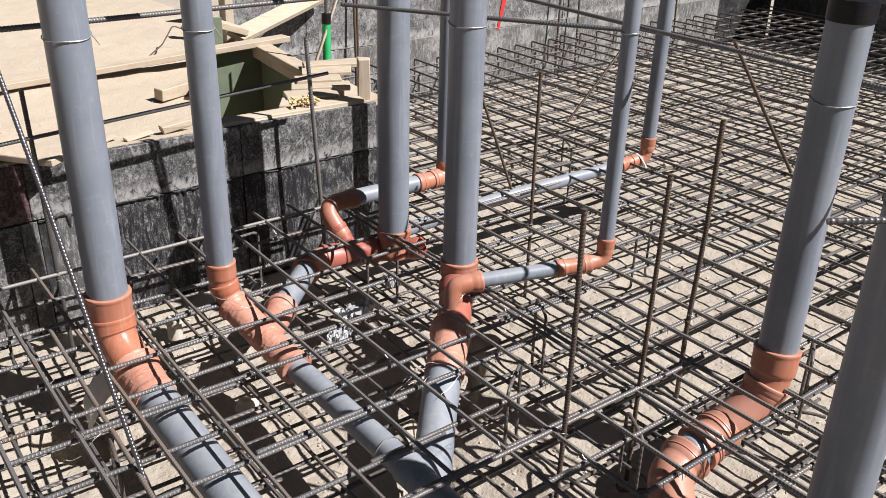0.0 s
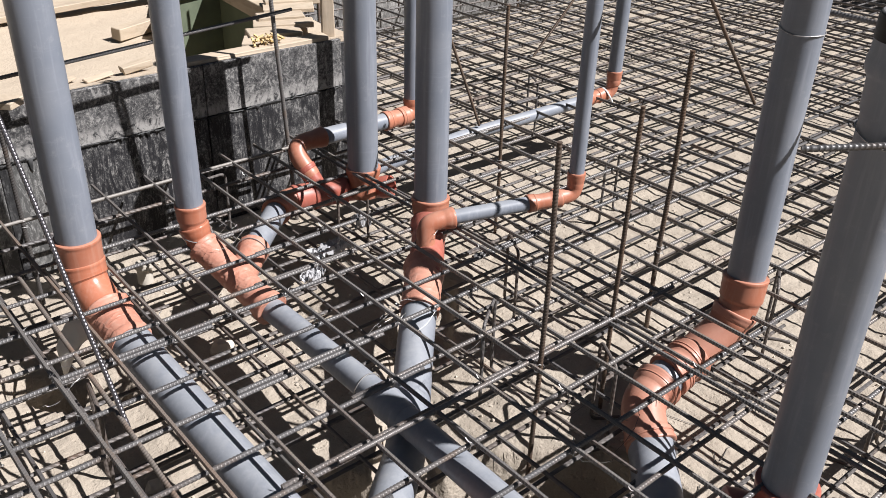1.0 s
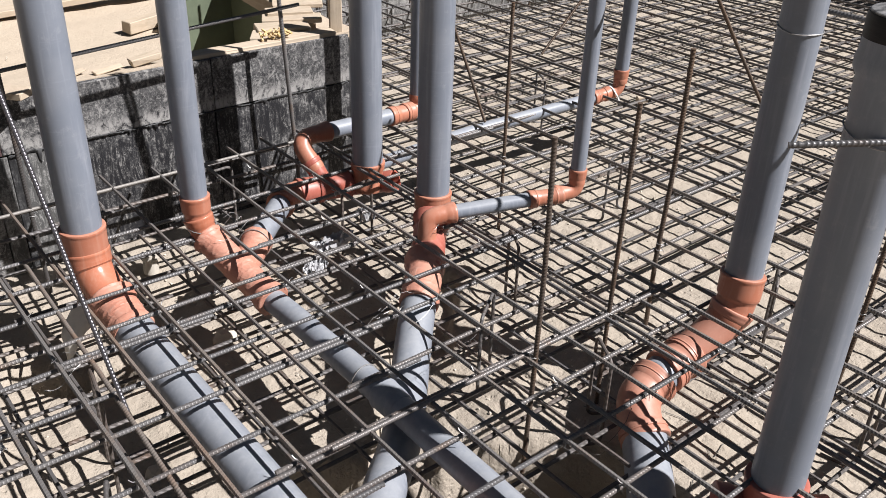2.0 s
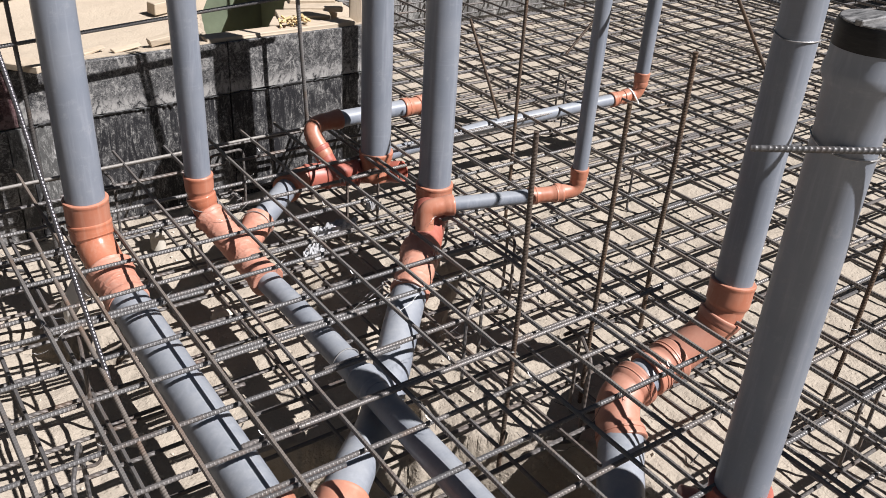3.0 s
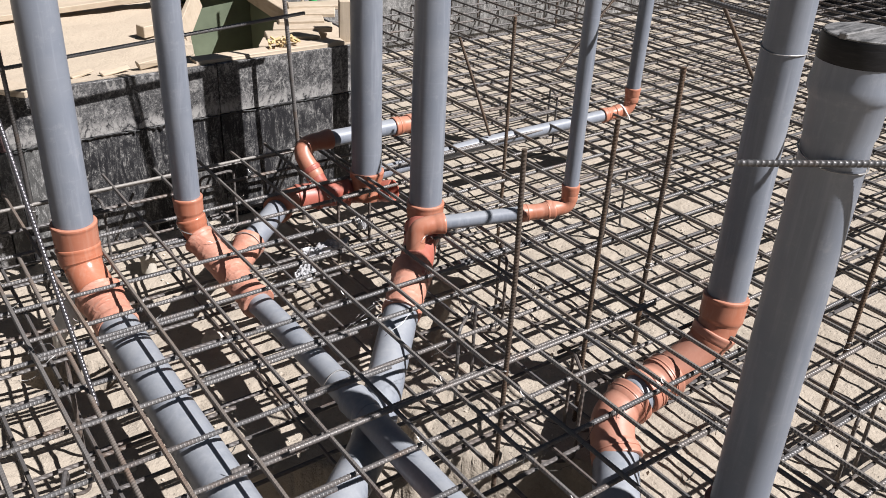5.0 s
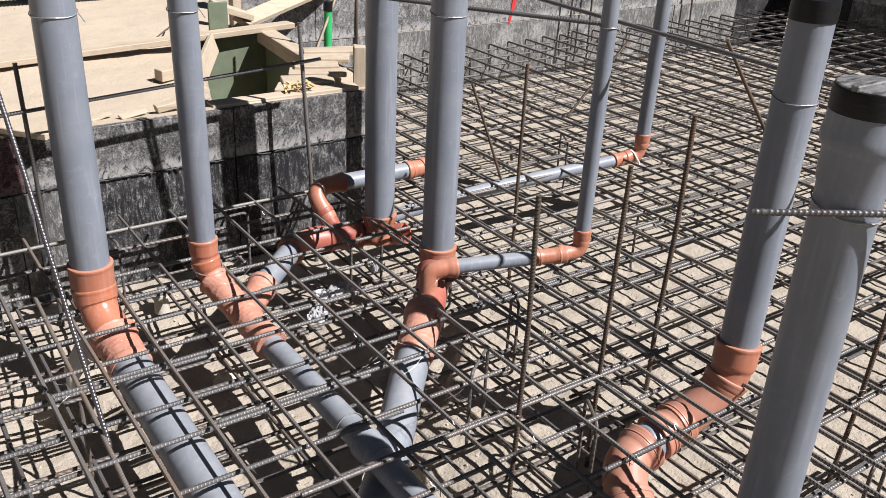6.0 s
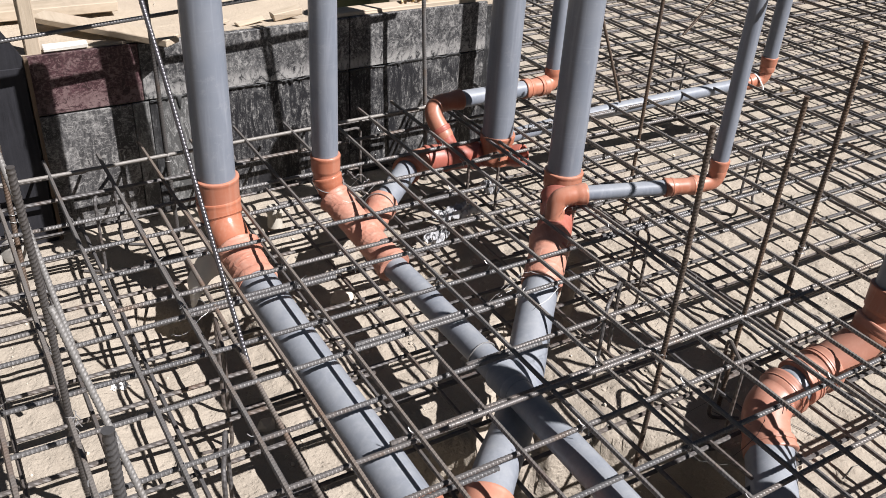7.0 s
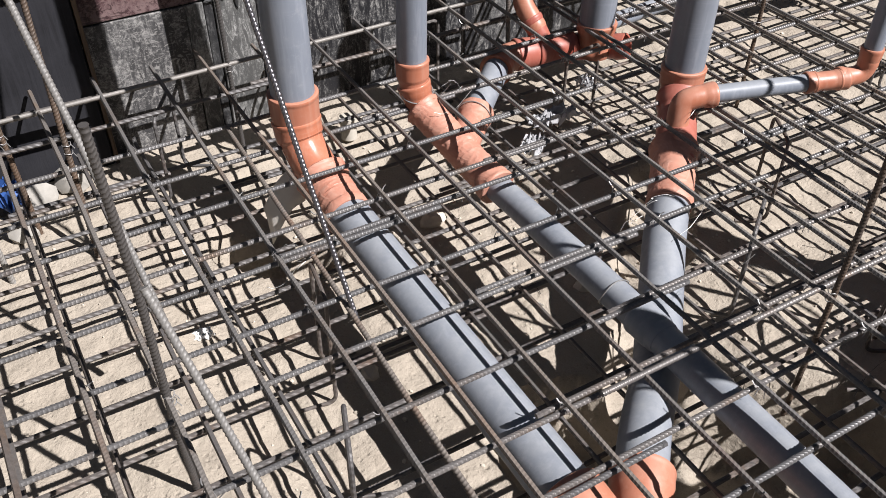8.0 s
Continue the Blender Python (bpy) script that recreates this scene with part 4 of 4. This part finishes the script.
# Unseen pair, its height guessed: only its shadow shows on the formwork.
for k in (0.0, 0.026):
    ob = thing("rail_bar", "unseen ribbed bar added high up to cast shadow lines on the formwork", "rebar", "rail bars", at=(1.45 + k, 2.68, 1.5))
    bar(ob, wobbly((1.455 + k, 2.672, 1.50), (1.79 + k * 0.6, 2.256, 1.50 + k), 0.002, 0.3), 0.0085, (0, 9), RIBBED, "shaft", sides=8)
ob = thing("rail_bar", "ribbed bar wired to the uprights beside the formwork", "rebar", "rail bars", at=(0.0, 3.06, 0.8))
bar(ob, wobbly((-0.4, 3.045, 0.785), (1.80, 3.07, 0.905), 0.003, 0.5), 0.0072, (0, 9), RIBBED, "shaft", sides=8)


# ---------------------------------------------------------------- reinforcing mats
TOP, LOW = 0.293, 0.050
KNOWN_X = [-0.93, -0.74, -0.56, -0.48, -0.31, -0.145, 0.0, 0.19, 0.376, 0.538, 0.720, 0.913, 1.107, 1.30, 1.452, 1.62, 1.803, 1.829, 1.965, 2.07]
KNOWN_Y = [-0.75, -0.56, -0.37, -0.18, 0.02, 0.21, 0.40, 0.59, 0.78, 0.975, 1.15, 1.324, 1.496, 1.714, 1.877, 2.066, 2.174, 2.36, 2.55, 2.74, 2.93, 3.10]


BROWN_X = (-0.31, -0.145, 0.538, 0.913)


def go_on(start, stop, step, wobble):
    out, at = [], start
    while at < stop:
        out.append(at)
        at += step + random.uniform(-wobble, wobble)
    return out


def mat_bars(parent, z, xs, ys, ribs, lift=0.0145, shift=0.0):
    for x in xs:
        far = 3.13 if x < 2.2 else 5.15
        a, b = (x + random.uniform(-0.006, 0.006), -1.1, z), (x + random.uniform(-0.006, 0.006) + shift, far + random.uniform(-0.05, 0.06) + (0.05 if ribs and x < 2.2 else 0.0), z + (0.02 if ribs and x < 2.2 else 0.0))
        near = ribs and -0.3 < x < 2.9
        line = wobbly(a, b, 0.003)
        if ribs and x > 2.2:
            line += [(b[0], b[1] + 0.010, z - 0.004), (b[0], b[1] + 0.014, z - 0.014), (b[0] + 0.004, b[1] + 0.013, z - random.uniform(0.08, 0.17))]
        bar(parent, line, 0.007, (1.2, 4.0) if near else None, BROWNED if near and x in BROWN_X else DUSTY if near else STEEL, rib=1.035)
    for y in ys:
        right = 8.3
        left = -1.2 if y < 3.15 else 2.32
        near = ribs and 0.2 < y < 2.8
        stops = [left, right]
        if y < 3.15:
            stops.insert(1, random.choice((0.30, 0.80, 0.83, 1.18, 1.40, 2.15, 2.6)) + random.uniform(-0.03, 0.03))
            stops.insert(2, stops[1] + random.uniform(2.2, 3.4))
        for k, (a, b) in enumerate(zip(stops, stops[1:])):
            off = (0.017 if k % 2 else 0.0) + random.uniform(-0.005, 0.005)
            start = a - (random.uniform(0.12, 0.5) if k else 0.0)
            bar(parent, wobbly((start, y + off, z - lift), (b + random.uniform(0, 0.05), y + off + random.uniform(-0.008, 0.008), z - lift), 0.003), 0.007,
                (max(0.0, -0.35 - start), 3.2 - start) if near and start < 3 else None, RIBBED if near and start < 3 else STEEL)


top = thing("top_rebar_mat", "upper mat of tied grey ribbed reinforcing bars", "rebar mat", "rebar mats", at=(0, 0, LOW))
top_x = KNOWN_X + go_on(2.19, 8.3, 0.19, 0.02)
top_y = KNOWN_Y + go_on(3.29, 5.13, 0.19, 0.015)
mat_bars(top, TOP, top_x, top_y, True)
low = thing("bottom_rebar_mat", "lower mat of reinforcing bars just above the sand", "rebar mat", "rebar mats", at=(0, 0, 0))
mat_bars(low, LOW, go_on(-0.9, 8.3, 0.19, 0.02), go_on(-0.7, 5.13, 0.185, 0.02), False)


def tie_mesh():
    """A twist of soft wire over a crossing of two bars."""
    s = Shape()
    for q in (45, -45):
        c, n = math.cos(radians(q)), math.sin(radians(q))
        sweep(s, [(-0.014 * c, -0.014 * n, -0.012), (-0.009 * c, -0.009 * n, 0.007), (0.009 * c, 0.009 * n, 0.007), (0.014 * c, 0.014 * n, -0.012)], r=0.0011, sides=4, cut=0.004)
    sweep(s, [(0.006, 0.0, 0.007), (0.016, 0.006, 0.014), (0.024, 0.002, 0.022)], r=0.0014, sides=4, cut=0.004)
    return s.mesh("tie_wire", 40)


TIE = tie_mesh()
for x in top_x:
    for y in top_y:
        if -0.3 < x < 2.3 and 0.6 < y < 3.05 and random.random() < 0.42:
            ob = part("tie_wire", TIE, WIRE if random.random() < 0.6 else DARKWIRE, top)
            ob.matrix_local = Matrix.Translation((x, y, TOP - LOW)) @ pose(0, 0, 0, 0, 0, random.uniform(0, 360))


# ---------------------------------------------------------------- spacers, starter bars and litter
def spacer(x, y, turn, width=0.16, high=0.262, r=0.006, material=None):
    """A bent bar that holds the mats apart."""
    low = ground_height(x, y)
    ob = thing("spacer_chair", "bent dark steel bar holding the mats apart", "rebar chair", "spacer chairs", at=(x, y, low))
    m = pose(x, y, 0.0, 0, 0, turn)
    h = width / 2
    pts = [(-h, 0.10, low + 0.006), (-h, 0.0, low + 0.008), (-h, 0.0, high), (h, 0.0, high), (h, 0.0, low + 0.008), (h, -0.10, low + 0.006)]
    s = Shape()
    sweep(s, [m @ Vector(p) for p in pts], r=r, sides=8, cut=0.03)
    part("bent_bar", s, material or STEEL, ob)
    return ob


for x, y, turn, width in ((1.60, 1.62, 35, 0.18), (1.72, 1.22, 60, 0.14), (1.76, 2.62, 10, 0.17), (0.44, 1.98, 80, 0.16), (0.30, 1.52, 70, 0.16),
                          (2.9, 2.2, 20, 0.18), (3.4, 3.2, 60, 0.18), (2.05, 2.45, 75, 0.16), (2.55, 1.15, 30, 0.16),
                          (2.3, 0.62, 10, 0.16), (1.98, 1.9, 60, 0.15), (1.35, 3.08, 5, 0.16), (0.85, 3.1, 95, 0.14), (0.35, 3.0, 60, 0.2)):
    spacer(x, y, turn, width)

rod("starter_bar", (0.009, 1.766, 0.0), (-0.004, 1.744, 0.985), 0.0085, "dark grey ribbed starter bar standing in the mat", DARKBAR)
rod("starter_bar", (0.10, 1.42, 0.25), (0.005, 1.66, 0.70), 0.0085, "pale cement-splashed starter bar lapped to another", BRIGHT)
rod("starter_bar", (0.066, 1.998, 0.28), (-0.076, 2.60, 1.38), 0.0085, "pale cement-caked bar leaning behind the starter bars", BRIGHT)
rod("starter_bar", (0.017, 2.76, 0.0), (0.065, 3.02, 1.12), 0.0085, "dark rusty ribbed starter bar leaning to the formwork", RUSTY)
rod("starter_bar", (-0.005, 0.917, 0.0), (-0.005, 0.917, 0.982), 0.0085, "dark grey ribbed starter bar standing in the mat", DARKBAR)
rod("starter_bar", (-0.24, 2.75, 0.0), (-0.30, 2.85, 1.1), 0.0090, "pale cement-splashed starter bar by the formwork", BRIGHT)
rod("starter_bar", (-0.12, 2.95, 0.0), (-0.16, 3.05, 1.1), 0.0085, "rusty ribbed starter bar by the formwork", RUSTY)
rod("edge_bar", (-0.4, 3.045, 0.312), (1.75, 3.06, 0.312), 0.0070, "pale dusty bar tied along the bar ends", BRIGHT, "edge bars", False, 0.003)


def crumple(name, label, centre, size, material, turn=0.0, tuck=1.0):
    """A crumpled scrap: a sheet folded at random."""
    m = pose(centre[0], centre[1], centre[2] + ground_height(centre[0], centre[1]), 0, 0, turn)
    s = Shape()
    k = 25
    for j in range(k):
        for i in range(k):
            u, v = i / (k - 1) - 0.5, j / (k - 1) - 0.5
            q = Vector((u * 7 * tuck + centre[0] * 3, v * 7 * tuck, centre[1]))
            s.v.append(tuple(m @ Vector((u * size[0] + 0.25 * size[0] * noise.noise(q), v * size[1] + 0.25 * size[1] * noise.noise(q + Vector((5, 0, 0))),
                                         size[2] * (0.5 + 0.9 * noise.noise(q * 1.6 + Vector((0, 9, 0))))))))
    s.f = [(j * k + i, j * k + i + 1, (j + 1) * k + i + 1, (j + 1) * k + i) for j in range(k - 1) for i in range(k - 1)]
    ob = solo(name, s, material, label, "litter", smooth=20)
    mod = ob.modifiers.new("thickness", "SOLIDIFY")
    mod.thickness = 0.0015
    return ob


crumple("foil_scrap", "crumpled strip of silver foil lying over the lower bars", (1.575, 2.525, 0.125), (0.17, 0.06, 0.05), FOIL, 5, 1.1)
crumple("foil_scrap", "crumpled silver foil hanging between the bars", (1.455, 2.475, 0.115), (0.10, 0.07, 0.05), FOIL, 40, 0.9)
crumple("foil_scrap", "small crumpled silver foil on the lower bars", (1.835, 2.675, 0.12), (0.06, 0.07, 0.05), FOIL, 0, 0.8)
crumple("paper_scrap", "white scrap of paper on the sand", (0.19, 2.28, 0.0), (0.05, 0.04, 0.012), WHITE)


def rock(name, label, centre, size, material, seed):
    centre = (centre[0], centre[1], centre[2] + ground_height(centre[0], centre[1]))
    s = Shape()
    bm = bmesh.new()
    bmesh.ops.create_icosphere(bm, subdivisions=2, radius=1.0)
    for v in bm.verts:
        f = 1 + 0.35 * noise.noise(v.co * 1.3 + Vector((seed, 0, 0)))
        v.co = Vector((v.co.x * size[0] * f + centre[0], v.co.y * size[1] * f + centre[1], v.co.z * size[2] * f + centre[2]))
    bm.verts.index_update()
    s.v = [tuple(v.co) for v in bm.verts]
    s.f = [tuple(v.index for v in f.verts) for f in bm.faces]
    bm.free()
    return solo(name, s, material, label, "stone", "loose stones", smooth=25)


rock("stone", "pale lump of stone on the sand", (1.04, 2.45, 0.012), (0.045, 0.035, 0.03), STONE, 2.0)
rock("stone", "pale lump of stone on the sand", (0.55, 1.95, 0.0), (0.03, 0.03, 0.02), STONE, 5.0)
rock("stone", "pale lump of stone on the sand", (1.30, 1.95, 0.0), (0.035, 0.03, 0.022), STONE, 8.0)
s = Shape()
sweep(s, [(0.985, 2.975, -0.055), (0.987, 2.978, 0.03)], [(0, 0.031), (0.06, 0.030), (0.065, 0.036), (0.085, 0.034)], sides=14)
solo("concrete_spacer", s, CONCRETE, "small pale concrete spacer standing on the sand", "spacer")

# a sheet of clouded plastic bent over the sand beside the first bend
s = Shape()
for j in range(9):
    for i in range(9):
        u, v = i / 8, j / 8
        s.v.append((0.495 + 0.115 * u + 0.02 * v, 2.495 + 0.125 * v - 0.02 * u, 0.03 + 0.14 * math.sin(math.pi * u * 0.5) + 0.04 * v - 0.05 * (2 * v - 1) ** 2 + 0.012 * noise.noise(Vector((u * 3, v * 3, 2)))))
s.f = [(j * 9 + i, j * 9 + i + 1, (j + 1) * 9 + i + 1, (j + 1) * 9 + i) for j in range(8) for i in range(8)]
ob = solo("plastic_sheet", s, FILM, "clouded grey plastic sheet bent beside the drain", "sheet", smooth=60)
ob.modifiers.new("thickness", "SOLIDIFY").thickness = 0.003


plank("timber_offcut", "small pale offcut of timber lying under the bars", (3.986, 2.966, 0.075), (4.066, 2.926, 0.078), 0.05, 0.03, WOODX)
rock("rubble", "pale lump of broken concrete by the formwork", (-0.09, 3.10, 0.03), (0.07, 0.05, 0.05), RUBBLE, 11.0)
rock("rubble", "pale lump of broken concrete by the formwork", (-0.16, 2.96, 0.02), (0.05, 0.045, 0.035), RUBBLE, 13.0)
rock("rubble", "pale lump of broken concrete by the formwork", (0.03, 3.14, 0.04), (0.055, 0.05, 0.05), RUBBLE, 17.0)
crumple("plastic_bag", "crumpled blue plastic by the formwork", (-0.20, 3.10, 0.03), (0.14, 0.10, 0.09), BLUE)


def wire_curl(centre, size, seed, material=None):
    """A loose tangle of binding wire."""
    rnd = random.Random(seed)
    s = Shape()
    for _ in range(4):
        a, r = rnd.uniform(0, 6.28), size * rnd.uniform(0.8, 1.8)
        pts = []
        for k in range(10):
            q = a + k * rnd.uniform(0.12, 0.2)
            pts.append(Vector(centre) + Vector((math.cos(q) * r, math.sin(q) * r * 0.6, 0.02 + 0.03 * math.sin(q * 1.7 + a) + rnd.uniform(0, 0.01))))
        sweep(s, pts, r=0.00065, sides=4, cut=0.012)
    return solo("binding_wire", s, material or WIRE, "loose tangle of thin binding wire on the bars", "wire", "binding wire")


wire_curl((1.38, 0.98, 0.29), 0.09, 1, DARKWIRE)
wire_curl((1.66, 2.05, 0.29), 0.05, 3)
wire_curl((1.30, 1.72, 0.27), 0.09, 4)
wire_curl((1.12, 2.50, 0.30), 0.06, 5)
wire_curl((0.36, 2.02, 0.285), 0.06, 6)
wire_curl((1.43, 1.42, 0.285), 0.08, 7, DARKWIRE)


def twig(x, y, length, turn, seed):
    """A bent offcut of tie wire lying on the sand."""
    rnd = random.Random(seed)
    s = Shape()
    pts = [(x + math.cos(turn) * length * k / 3 + rnd.uniform(-0.008, 0.008), y + math.sin(turn) * length * k / 3 + rnd.uniform(-0.008, 0.008)) for k in range(4)]
    sweep(s, [(a, b, ground_height(a, b) + 0.004) for a, b in pts], r=0.0013, sides=4, cut=0.01)
    return solo("wire_offcut", s, DARKWIRE if seed % 3 else WIRE, "short bent offcut of tie wire on the sand", "wire", "wire offcuts")


for k in range(40):
    twig(random.uniform(-0.3, 2.2), random.uniform(0.8, 2.9), random.uniform(0.04, 0.11), random.uniform(0, 6.28), k)
